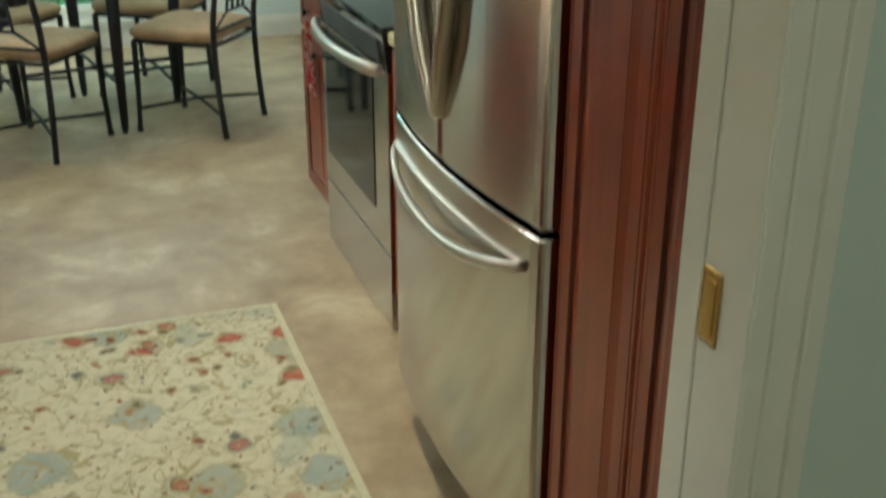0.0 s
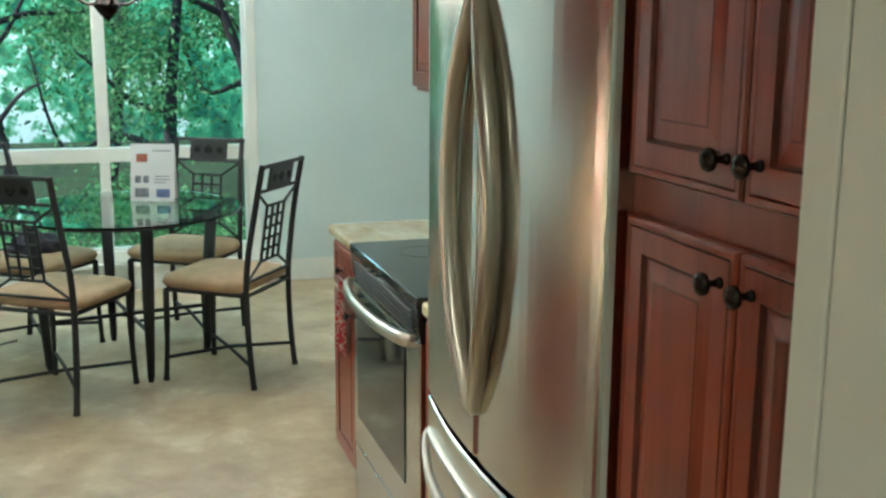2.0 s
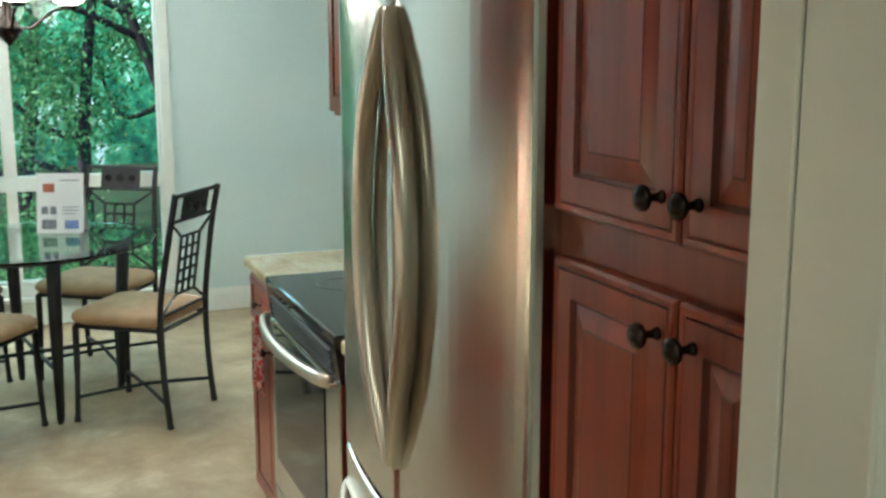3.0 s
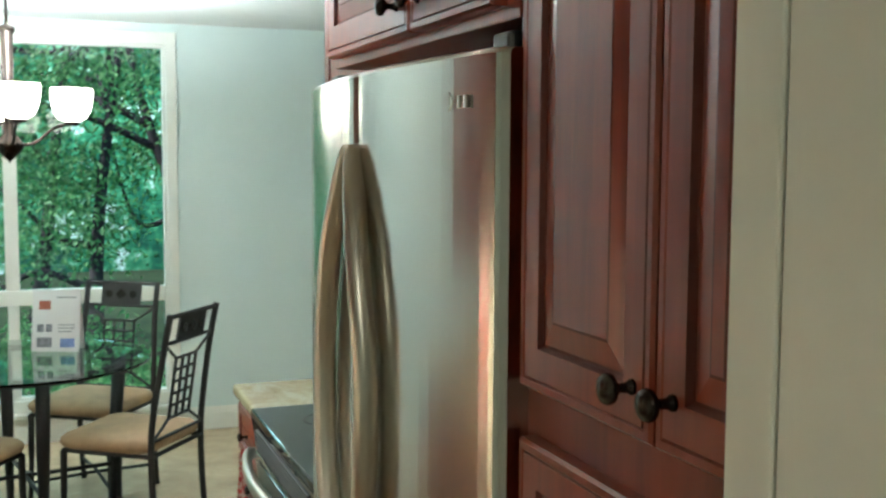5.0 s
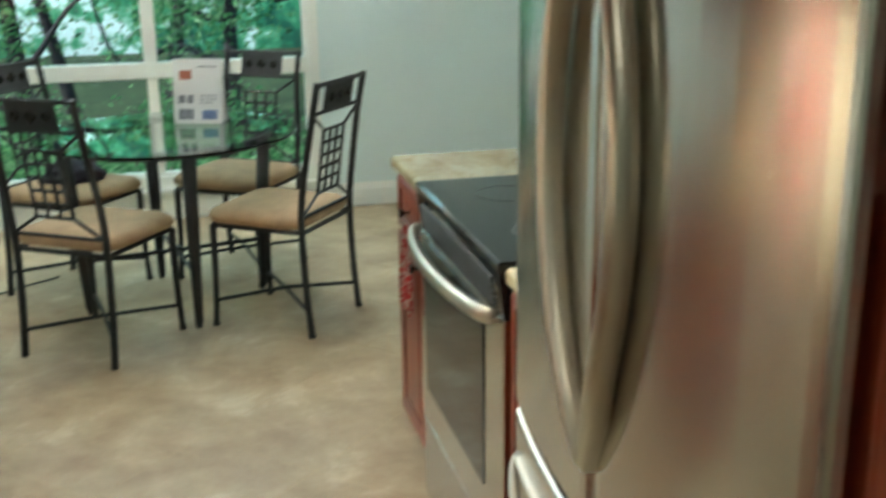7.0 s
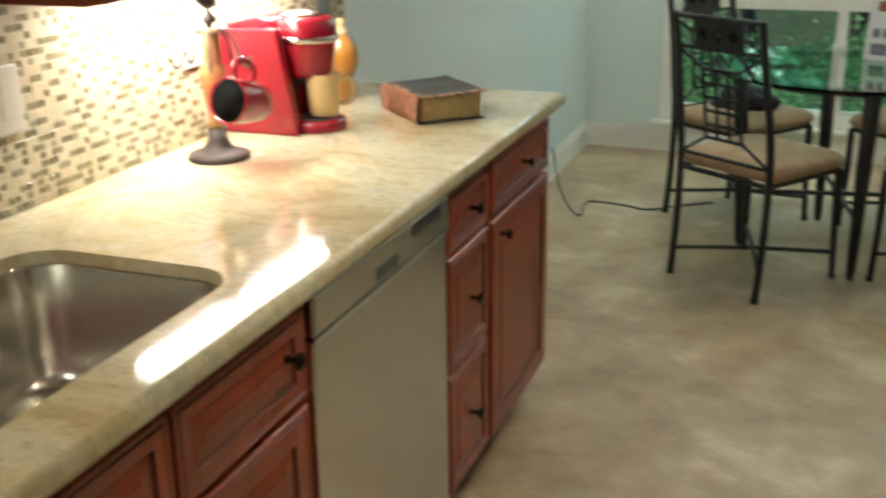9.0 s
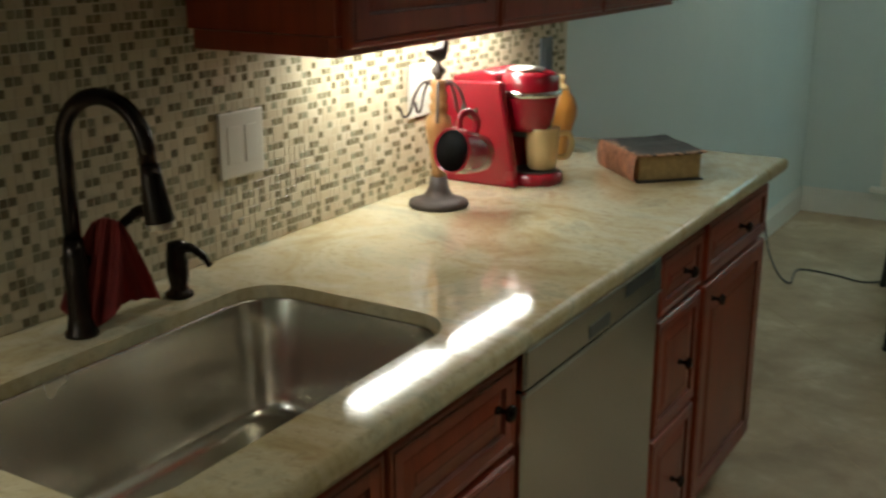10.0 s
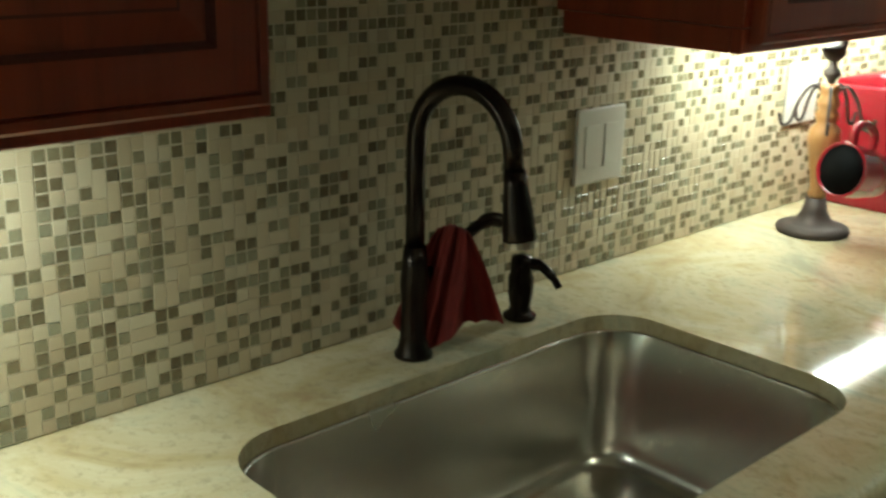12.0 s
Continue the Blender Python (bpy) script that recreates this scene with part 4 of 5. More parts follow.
crumpled("folded_cloth", 0.13, 0.12, 0.07, DARKCLOTH, "crumpled dark cloth lying on the chair cushion", "cloth", pose(-0.67, 6.66, 0.508), 3.0)

# a thin cable across the floor
_c = part("power_cable", tube(bez([(-1.635, 7.05, 0.16), (-1.55, 6.85, 0.04), (-1.43, 6.58, 0.006), (-1.345, 6.46, 0.006), (-1.36, 6.68, 0.006), (-1.2, 6.68, 0.006), (-1.07, 6.64, 0.006), (-0.95, 6.74, 0.006), (-0.8, 6.85, 0.006)], 8), 0.0045, 6), GREYPL)
tagged(_c, "thin dark power cable lying on the tile floor", "cable")

# assumed fixtures at the ceiling, added out of view for the two fill lamps
for _x, _y in ((-0.1, 3.4), (-0.4, 0.2)):
    c = thing("ceiling_light", "assumed round recessed ceiling downlight with white trim, added out of view, switched on", "lamp", "ceiling lights")
    part("trim_ring", lathe([(0.095, 2.409), (0.093, 2.404), (0.076, 2.401), (0.074, 2.409)], 36, at=(_x, _y, 0), close=True), TRIM, c, smooth=True)
    part("diffuser", lathe([(0.0735, 2.4085), (0.07, 2.404), (0.0, 2.403)], 36, at=(_x, _y, 0)), LAMPGLOW, c, smooth=True)

# ---- rug ----
def rug_material():
    m, n, b = _mat("floral_rug")
    v = _coords(n)
    warp = n.nodes.new("ShaderNodeVectorMath")
    wn = n.nodes.new("ShaderNodeTexNoise")
    wn.inputs["Scale"].default_value = 11.0
    n.links.new(v, wn.inputs["Vector"])
    sc = n.nodes.new("ShaderNodeVectorMath")
    sc.operation = "SCALE"
    sc.inputs["Scale"].default_value = 0.09
    n.links.new(wn.outputs["Color"], sc.inputs[0])
    n.links.new(v, warp.inputs[0])
    n.links.new(sc.outputs[0], warp.inputs[1])

    cream, olive, blue, rust, brown = (0.63, 0.585, 0.425), (0.33, 0.29, 0.15), (0.26, 0.34, 0.36), (0.46, 0.10, 0.055), (0.07, 0.045, 0.04)
    ground = _mix(n, _ramp(n, _noise(n, v, 4.0, 3, 0.5, 0.6), [(0.60, (0, 0, 0)), (0.66, (1, 1, 1))]), cream, (0.40, 0.42, 0.36))
    def blossoms(scale, stops, gate_lo):
        t = n.nodes.new("ShaderNodeTexVoronoi")
        t.inputs["Scale"].default_value, t.inputs["Randomness"].default_value = scale, 0.85
        n.links.new(warp.outputs[0], t.inputs["Vector"])
        sep = n.nodes.new("ShaderNodeSeparateColor")
        n.links.new(t.outputs["Color"], sep.inputs[0])
        edge = stops[-1][0]
        on = n.nodes.new("ShaderNodeMath")
        on.operation = "MULTIPLY"
        n.links.new(_ramp(n, t.outputs["Distance"], [(edge - 0.03, (1, 1, 1)), (edge + 0.03, (0, 0, 0))]), on.inputs[0])
        n.links.new(_ramp(n, sep.outputs[1], [(gate_lo, (0, 0, 0)), (gate_lo + 0.02, (1, 1, 1))]), on.inputs[1])
        hue = _ramp(n, sep.outputs[0], [(0.0, olive), (0.3, blue), (0.55, (0.42, 0.30, 0.14)), (0.8, rust)])
        rings = _ramp(n, t.outputs["Distance"], stops)
        return on.outputs[0], _mix(n, 0.35, rings, hue)

    ground = _mix(n, 0.45, ground, _ramp(n, _noise(n, v, 34, 4, 0.65, 0.4), [(0.36, (0.36, 0.31, 0.17)), (0.50, cream), (0.66, (0.68, 0.65, 0.52))]))
    k0, c0 = blossoms(4.6, [(0.0, rust), (0.05, cream), (0.12, olive), (0.17, blue), (0.31, blue), (0.37, olive), (0.40, cream)], 0.30)
    col = _mix(n, 0.65, ground, _mix(n, k0, ground, c0))
    k1, c1 = blossoms(7.2, [(0.0, cream), (0.06, rust), (0.18, rust), (0.22, brown), (0.25, cream), (0.30, olive)], 0.52)
    col = _mix(n, k1, col, c1)
    stem = _ramp(n, _noise(n, warp.outputs[0], 7.0, 2, 0.4, 1.6), [(0.475, (0, 0, 0)), (0.49, (1, 1, 1)), (0.505, (1, 1, 1)), (0.52, (0, 0, 0))])
    col = _mix(n, stem, col, (0.40, 0.34, 0.18))
    k2, c2 = blossoms(14.0, [(0.0, brown), (0.15, brown), (0.19, olive), (0.28, olive)], 0.55)
    col = _mix(n, k2, col, c2)
    k3, c3 = blossoms(42.0, [(0.0, rust), (0.15, brown), (0.30, olive)], 0.72)
    col = _mix(n, k3, col, c3)
    n.links.new(col, b.inputs["Base Color"])
    b.inputs["Roughness"].default_value = 0.95
    _bump(n, b, _noise(n, v, 500, 2), 0.5, 0.003)
    return m


def rug():
    x0, x1, y0, y1 = -0.507, 0.507, -0.785, 0.785
    c = thing("rug", "cream floral patterned area rug on the kitchen floor", "rug", m=pose(-0.384, 3.158, 0))
    part("rug_field", boxed(x0 + 0.022, y0 + 0.022, 0.0005, x1 - 0.022, y1 - 0.022, 0.009, 0.002), rug_material(), c)
    edge = plain("rug_binding", (0.62, 0.58, 0.41), 0.95, vary=0.1, scale=60, bump=0.4, fine=500)
    for a in ((x0, y0, x0 + 0.0215, y1), (x1 - 0.0215, y0, x1, y1), (x0 + 0.022, y0, x1 - 0.022, y0 + 0.0215), (x0 + 0.022, y1 - 0.0215, x1 - 0.022, y1)):
        part("binding", boxed(a[0], a[1], 0.0005, a[2], a[3], 0.010, 0.003), edge, c)


rug()

# ---- things on the sink counter ----
CT = 0.9155


def faucet():
    c = thing("faucet", "tall oil-rubbed bronze gooseneck kitchen faucet with side lever", "faucet", m=pose(-1.551, 2.803, CT, 0, 0, 7))
    part("base", lathe([(0.0255, 0), (0.0255, 0.005), (0.021, 0.011), (0.018, 0.03), (0.017, 0.075), (0.019, 0.10), (0.017, 0.125), (0.0145, 0.15)], 24), BRONZE, c, smooth=True)
    pts = [(0, 0, 0.14), (0, 0, 0.26)]
    for k in range(0, 15):
        a = radians(180 - 12.0 * k)
        pts.append((0.074 + 0.074 * math.cos(a), 0, 0.289 + 0.074 * math.sin(a)))
    pts.append((0.1515, 0, 0.268))
    part("neck", tube(pts, 0.0125, 14), BRONZE, c, smooth=True)
    part("spray_head", tube([(0.1512, 0, 0.273), (0.153, 0, 0.257), (0.157, 0, 0.228), (0.1625, 0, 0.195), (0.1635, 0, 0.188)], [0.0135, 0.0145, 0.018, 0.021, 0.019], 16), BRONZE, c, smooth=True)
    part("nozzle_ring", tube([(0.163, 0, 0.192), (0.1642, 0, 0.184)], [0.021, 0.020], 16), STEEL_BAR, c, "bright ring")
    part("lever", tube(bez([(0.0, 0.018, 0.105), (0.006, 0.045, 0.118), (0.018, 0.082, 0.15), (0.032, 0.110, 0.168), (0.042, 0.125, 0.166)], 5), [0.011] * 8 + [0.008] * 6 + [0.010] * 7, 12), BRONZE, c, smooth=True)


faucet()


def dish_towel():
    """A limp cloth hung over the faucet's lever: two folded falls."""
    bm = bmesh.new()
    nu, nv = 26, 16
    for side in (-1, 1):
        grid = []
        for j in range(nv + 1):
            v = j / nv
            row = []
            for i in range(nu + 1):
                u = i / nu
                half = 0.020 + 0.026 * v ** 0.7
                x = (u - 0.5) * 2 * half + side * 0.026 * v
                fold = 0.014 * math.sin(u * 13 + 1.7 * side + 1.5 * v) * (0.3 + v) + 0.006 * math.sin(u * 31 + 4 * v + side)
                y = side * (0.006 + 0.015 * v) + fold * 0.55
                z = -v * (0.146 if side > 0 else 0.158) - 0.012 * math.sin(u * 6 + side) * v + 0.008 * math.cos((u - 0.5) * 3) + 0.026 * v * abs(2 * u - 1) ** 3
                row.append(bm.verts.new((x, y, z)))
            grid.append(row)
        for a, b in zip(grid, grid[1:]):
            for i in range(nu):
                bm.faces.new((a[i], a[i + 1], b[i + 1], b[i]))
        if side == -1:
            first = grid[0]
        else:
            for i in range(nu):
                bm.faces.new((first[i], first[i + 1], grid[0][i + 1], grid[0][i]))
    bmesh.ops.solidify(bm, geom=bm.faces[:], thickness=0.003)
    o = part("dish_towel", bm, REDCLOTH, smooth=True)
    o.matrix_world = pose(-1.532, 2.848, CT + 0.165, 0, 0, 40)
    tagged(o, "dark red cloth hanging over the faucet's lever", "towel")


dish_towel()


def soap_pump():
    c = thing("soap_dispenser", "small oil-rubbed bronze soap pump set in the counter", "soap dispenser", m=pose(-1.557, 3.013, CT, 0, 0, 20))
    part("base", lathe([(0.024, 0), (0.024, 0.005), (0.017, 0.010), (0.015, 0.018), (0.018, 0.035), (0.019, 0.06), (0.016, 0.07), (0.017, 0.078), (0.015, 0.092), (0, 0.096)], 20), BRONZE, c, smooth=True)
    part("spout", tube(bez([(0.0, 0, 0.082), (0.026, 0, 0.083), (0.046, 0, 0.070), (0.058, 0, 0.054)], 5), [0.0085] * 6 + [0.007] * 5 + [0.0055] * 5, 10), BRONZE, c, smooth=True)


soap_pump()

PLATE = plain("switch_plate_plastic", (0.60, 0.57, 0.49), 0.3, vary=0.02, bump=0.0)


def plate(name, y, z, w, h, rockers, label, mat=None):
    c = thing(name, label, "switch")
    part("plate", boxed(-1.6425, y - w / 2, z - h / 2, -1.6360, y + w / 2, z + h / 2, 0.003), mat or PLATE, c)
    for dy in rockers:
        part("rocker", boxed(-1.6359, y + dy - 0.017, z - 0.034, -1.6345, y + dy + 0.017, z + 0.034, 0.0006), mat or PLATE, c)


plate("switch_plate", 3.275, 1.121, 0.12, 0.122, (-0.024, 0.024), "white double rocker switch plate on the mosaic backsplash")
plate("outlet_plate", 3.90, 1.145, 0.115, 0.122, (-0.024, 0.024), "white double outlet plate on the mosaic backsplash")
plate("outlet_plate", 4.55, 1.155, 0.075, 0.115, (0.0,), "grey outlet plate near the backsplash end", plain("grey_plate_plastic", (0.16, 0.18, 0.19), 0.4))

TURNED = wood("turned_honey_wood", (0.25, 0.11, 0.035), (0.38, 0.19, 0.065), (0.50, 0.28, 0.11), 0.35)
RUSTIRON = plain("brown_cast_iron", (0.060, 0.043, 0.036), 0.6, 0.2, vary=0.3, scale=40, bump=0.3)
REDGLAZE = plain("red_enamel", (0.27, 0.005, 0.016), 0.26, vary=0.06, bump=0.0, coat=0.25)
CREAM = plain("cream_ceramic", (0.60, 0.43, 0.20), 0.3, vary=0.1, bump=0.02, coat=0.3)
AMBER = plain("amber_ceramic", (0.46, 0.20, 0.035), 0.3, vary=0.15, bump=0.03, coat=0.3)
BLACKIN = plain("black_glaze", (0.003, 0.003, 0.003), 0.8, vary=0)
BLACKIN.node_tree.nodes["Principled BSDF"].inputs["Specular IOR Level"].default_value = 0.08
CHROME = plain("chrome", (0.75, 0.74, 0.72), 0.12, 1.0, vary=0.05, bump=0)


def mug(name, material, inside, label, m, group=""):
    c = thing(name, label, "mug", group, m)
    part("body", lathe([(0.0, 0.0), (0.030, 0.0), (0.034, 0.004), (0.039, 0.05), (0.041, 0.095), (0.0415, 0.099), (0.0385, 0.099), (0.037, 0.095)], 28), material, c, smooth=True)
    part("inside", lathe([(0.0375, 0.096), (0.0362, 0.05), (0.032, 0.009), (0.0, 0.007)], 28), inside, c, "dark glazed inside" if inside is BLACKIN else "", smooth=True)
    part("handle", tube(bez([(0.038, 0, 0.082), (0.062, 0, 0.084), (0.072, 0, 0.058), (0.060, 0, 0.028), (0.036, 0, 0.026)], 6), 0.0065, 10), material, c, smooth=True)
    return c


def mug_stand():
    c = thing("mug_stand", "turned wooden mug stand with iron base, hooks and a bird finial", "mug stand", m=pose(-1.510, 3.762, CT))
    part("base", lathe([(0.064, 0), (0.0665, 0.005), (0.064, 0.012), (0.050, 0.0165), (0.032, 0.024), (0.023, 0.040), (0.018, 0.066)], 32), RUSTIRON, c, smooth=True)
    part("post", lathe([(0.015, 0.066), (0.017, 0.075), (0.014, 0.082), (0.016, 0.10), (0.024, 0.145), (0.0285, 0.175), (0.026, 0.195), (0.017, 0.205), (0.020, 0.214), (0.021, 0.222), (0.016, 0.229),
                        (0.019, 0.237), (0.0195, 0.246), (0.015, 0.253), (0.017, 0.262), (0.017, 0.272), (0.013, 0.277)], 24), TURNED, c, "turned honey-coloured post", smooth=True)
    part("neck", lathe([(0.006, 0.276), (0.008, 0.284), (0.0145, 0.291), (0.015, 0.299), (0.008, 0.307), (0.005, 0.315), (0.006, 0.321)], 16), RUSTIRON, c, smooth=True)
    # a plain small bird shape
    bm = tube(bez([(0.0, -0.046, 0.341), (0.0, -0.020, 0.334), (0.0, 0.006, 0.331), (0.0, 0.022, 0.343), (0.0, 0.030, 0.351), (0.0, 0.042, 0.350)], 5), [0.003, 0.004, 0.005, 0.007, 0.009, 0.011, 0.013, 0.0145, 0.0155, 0.016, 0.016, 0.015, 0.014, 0.0125, 0.0115, 0.011, 0.0108, 0.0108, 0.0106, 0.0102, 0.0095, 0.008, 0.006, 0.004, 0.002, 0.001], 10)
    part("finial", bm, RUSTIRON, c, "iron bird", smooth=True)
    for k, a in enumerate((20, 80, 160, 215, 300)):
        ca, sa = math.cos(radians(a)), math.sin(radians(a))
        pts = [(r * ca, r * sa, z) for r, z in ((0.012, 0.262), (0.03, 0.272), (0.05, 0.245), (0.062, 0.205), (0.076, 0.198), (0.083, 0.218))]
        part("hook", tube(bez(pts, 5), 0.0032, 7), RUSTIRON, c)


mug_stand()
# hangs from a hook, mouth turned to the room
mug("mug", REDGLAZE, BLACKIN, "red mug with black inside hanging on the stand", Matrix.Translation((-1.424, 3.796, 1.035)) @ Matrix.Rotation(radians(-8), 4, "Z") @ Matrix.Rotation(radians(78), 4, "X") @ Matrix.Rotation(radians(90), 4, "Z") @ Matrix.Diagonal((1.18, 1.18, 1.05, 1)), "mugs")
mug("mug", CREAM, CREAM, "cream pottery mug on the coffee maker's tray", pose(-1.420, 4.090, CT + 0.034, 0, 0, 35), "mugs")


def coffee_maker():
    c = thing("coffee_maker", "bright red single-cup coffee maker with chrome handle", "coffee maker", m=pose(-1.634, 3.990, CT) @ Matrix.Diagonal((1, 1, 0.92, 1)))

    def slab(name, prof, y0, y1, mat, bevel=0.006, label=""):
        bm = bmesh.new()
        a = [bm.verts.new((x, y0, z)) for x, z in prof]
        b = [bm.verts.new((x, y1, z)) for x, z in prof]
        bm.faces.new(a)
        bm.faces.new(b)
        for k in range(len(prof)):
            bm.faces.new((a[k], a[(k + 1) % len(prof)], b[(k + 1) % len(prof)], b[k]))
        bmesh.ops.recalc_face_normals(bm, faces=bm.faces)
        bmesh.ops.bevel(bm, geom=bm.edges[:], offset=bevel, segments=3, affect="EDGES", profile=0.5)
        return part(name, bm, mat, c, label)

    slab("side_panel", [(0.0, 0.0), (0.195, 0.0), (0.150, 0.268), (0.0, 0.262)], 0.0, 0.028, REDGLAZE)
    slab("side_panel", [(0.0, 0.0), (0.195, 0.0), (0.150, 0.268), (0.0, 0.262)], 0.172, 0.20, REDGLAZE)
    slab("body", [(0.004, 0.004), (0.135, 0.004), (0.125, 0.285), (0.09, 0.292), (0.004, 0.272)], 0.0285, 0.1715, REDGLAZE, 0.008)
    head = lathe([(0.0, 0.135), (0.050, 0.137), (0.056, 0.15), (0.068, 0.215), (0.072, 0.245), (0.070, 0.275), (0.055, 0.287), (0.0, 0.290)], 32, at=(0.178, 0.10, 0))
    part("brew_head", head, REDGLAZE, c, smooth=True)
    part("outlet_block", boxed(0.150, 0.07, 0.118, 0.215, 0.13, 0.1375, 0.006), GREYPL, c, "dark outlet")
    part("chrome_handle", lathe([(0.0725, 0.226), (0.0755, 0.230), (0.0765, 0.238), (0.074, 0.243), (0.0715, 0.243)], 32, at=(0.178, 0.10, 0)), CHROME, c, "chrome lid handle", smooth=True)
    part("lid", lathe([(0.045, 0.2885), (0.045, 0.294), (0.036, 0.297), (0, 0.297)], 28, at=(0.165, 0.10, 0)), STEEL_BAR, c, "grey lid panel", smooth=True)
    part("drip_tray", lathe([(0.0, 0.0), (0.068, 0.0), (0.070, 0.006), (0.068, 0.026), (0.060, 0.030), (0.0, 0.030)], 32, at=(0.195, 0.10, 0)), REDGLAZE, c, smooth=True)
    part("tray_grille", lathe([(0.054, 0.0305), (0.054, 0.033), (0, 0.033)], 28, at=(0.198, 0.10, 0)), GREYPL, c)


coffee_maker()
_j = thing("lidded_jar", "round amber pottery jar with a cream knob lid", "jar", m=pose(-1.535, 4.43, CT) @ Matrix.Scale(0.74, 4))
part("body", lathe([(0.0, 0.0), (0.030, 0.0), (0.038, 0.012), (0.034, 0.05), (0.046, 0.09), (0.060, 0.135), (0.062, 0.17), (0.052, 0.205), (0.036, 0.225), (0.034, 0.235)], 30), AMBER, _j, smooth=True)
part("lid", lathe([(0.034, 0.236), (0.036, 0.242), (0.026, 0.252), (0.012, 0.262), (0.020, 0.276), (0.018, 0.288), (0, 0.294)], 24), CREAM, _j, "cream knob lid", smooth=True)


def old_book():
    LEATHER = plain("worn_black_leather", (0.030, 0.030, 0.028), 0.6, vary=0.4, scale=30, bump=0.4, fine=120)
    SPINE = plain("worn_tan_leather", (0.52, 0.24, 0.13), 0.7, vary=0.35, scale=35, bump=0.4, fine=90)
    PAGES = plain("yellowed_pages", (0.36, 0.26, 0.12), 0.9, vary=0.2, scale=70)
    SCUFFED, n, b = _mat("scuffed_black_leather")
    v = _coords(n)
    sep = n.nodes.new("ShaderNodeSeparateXYZ")
    n.links.new(v, sep.inputs[0])
    worn = n.nodes.new("ShaderNodeMath")
    worn.operation = "MULTIPLY"
    near = n.nodes.new("ShaderNodeMath")
    near.operation = "MINIMUM"
    n.links.new(sep.outputs[0], near.inputs[0])
    n.links.new(sep.outputs[1], near.inputs[1])
    n.links.new(_ramp(n, near.outputs[0], [(0.002, (1, 1, 1)), (0.022, (0, 0, 0))]), worn.inputs[0])
    n.links.new(_ramp(n, _noise(n, v, 45, 5, 0.7), [(0.46, (0, 0, 0)), (0.54, (1, 1, 1))]), worn.inputs[1])
    n.links.new(_mix(n, worn.outputs[0], _ramp(n, _noise(n, v, 30, 4), [(0.3, (0.018, 0.018, 0.017)), (0.7, (0.045, 0.043, 0.040))]), (0.50, 0.27, 0.15)), b.inputs["Base Color"])
    b.inputs["Roughness"].default_value = 0.55
    _bump(n, b, _noise(n, v, 120, 3), 0.4)
    c = thing("book", "thick old book with black cover and worn tan spine", "book", m=pose(-1.214, 4.195, CT, 0, 0, 46))
    # width across the pages along x, spine on the y side
    w, l, h = 0.172, 0.222, 0.064
    part("back_cover", boxed(-0.003, -0.003, 0, w, l, 0.004, 0.001), LEATHER, c)
    part("page_block", boxed(0.004, 0.004, 0.0042, w - 0.006, l - 0.006, h - 0.0005, 0.003), PAGES, c, "yellowed page block")
    bm = boxed(-0.004, -0.004, h, w + 0.004, l + 0.003, h + 0.004, 0.001)
    bmesh.ops.subdivide_edges(bm, edges=bm.edges[:], cuts=3, use_grid_fill=True)
    for v in bm.verts:
        v.co.z += 0.010 * max(0, (v.co.x / w - 0.75)) + 0.003 * noise.noise(v.co * 14)
    part("front_cover", bm, SCUFFED, c, "scuffed black cover with worn tan edges")
    # rounded spine
    bm, prev = bmesh.new(), None
    for k in range(9):
        a = radians(-80 + 160 * k / 8)
        x, z = -0.002 - 0.012 * math.cos(a), h / 2 + 0.002 + (h / 2 + 0.002) * math.sin(a) / math.sin(radians(80))
        ring = [bm.verts.new((x, y, z)) for y in (-0.003, l * 0.33, l * 0.66, l + 0.002)]
        if prev:
            for i in range(3):
                bm.faces.new((prev[i], prev[i + 1], ring[i + 1], ring[i]))
        prev = ring
    bmesh.ops.solidify(bm, geom=bm.faces[:], thickness=0.003)
    part("spine", bm, SPINE, c, "cracked tan leather spine", smooth=True)


old_book()


def hanging_towel():
    """A printed kitchen towel over the knob of the end cabinet."""
    m, n, b = _mat("red_print_towel")
    t = n.nodes.new("ShaderNodeTexVoronoi")
    t.inputs["Scale"].default_value = 38
    n.links.new(_coords(n), t.inputs["Vector"])
    n.links.new(_ramp(n, t.outputs["Distance"], [(0.30, (0.55, 0.03, 0.03)), (0.42, (0.65, 0.58, 0.50)), (0.62, (0.40, 0.03, 0.03))]), b.inputs["Base Color"])
    b.inputs["Roughness"].default_value = 0.9
    bm, prev = bmesh.new(), None
    for j in range(15):
        v = j / 14
        ring = []
        for i in range(13):
            u = i / 12
            half = 0.018 + 0.055 * min(1, v * 1.6)
            ring.append(bm.verts.new((-0.008 - 0.008 * math.sin(u * 14) * (0.3 + v), (u - 0.5) * 2 * half, -0.25 * v)))
        if prev:
            for i in range(12):
                bm.faces.new((prev[i], prev[i + 1], ring[i + 1], ring[i]))
        prev = ring
    bmesh.ops.solidify(bm, geom=bm.faces[:], thickness=0.004)
    o = part("kitchen_towel", bm, m, smooth=True)
    o.matrix_world = pose(0.410, 4.535, 0.77)
    tagged(o, "red and white printed towel hanging on the drawer knob", "towel")


hanging_towel()

# ---- outside ----
SOIL = plain("garden_ground", (0.035, 0.055, 0.022), 0.95, vary=0.5, scale=1.5, bump=0.6, fine=25)
tagged(part("ground", boxed(-400, -400, -0.75, 400, 400, -0.70), SOIL), "shaded leafy garden ground outside", "ground", kind="structure")
BARK = plain("tree_bark", (0.050, 0.040, 0.048), 0.9, vary=0.4, scale=6, bump=0.6, fine=40)


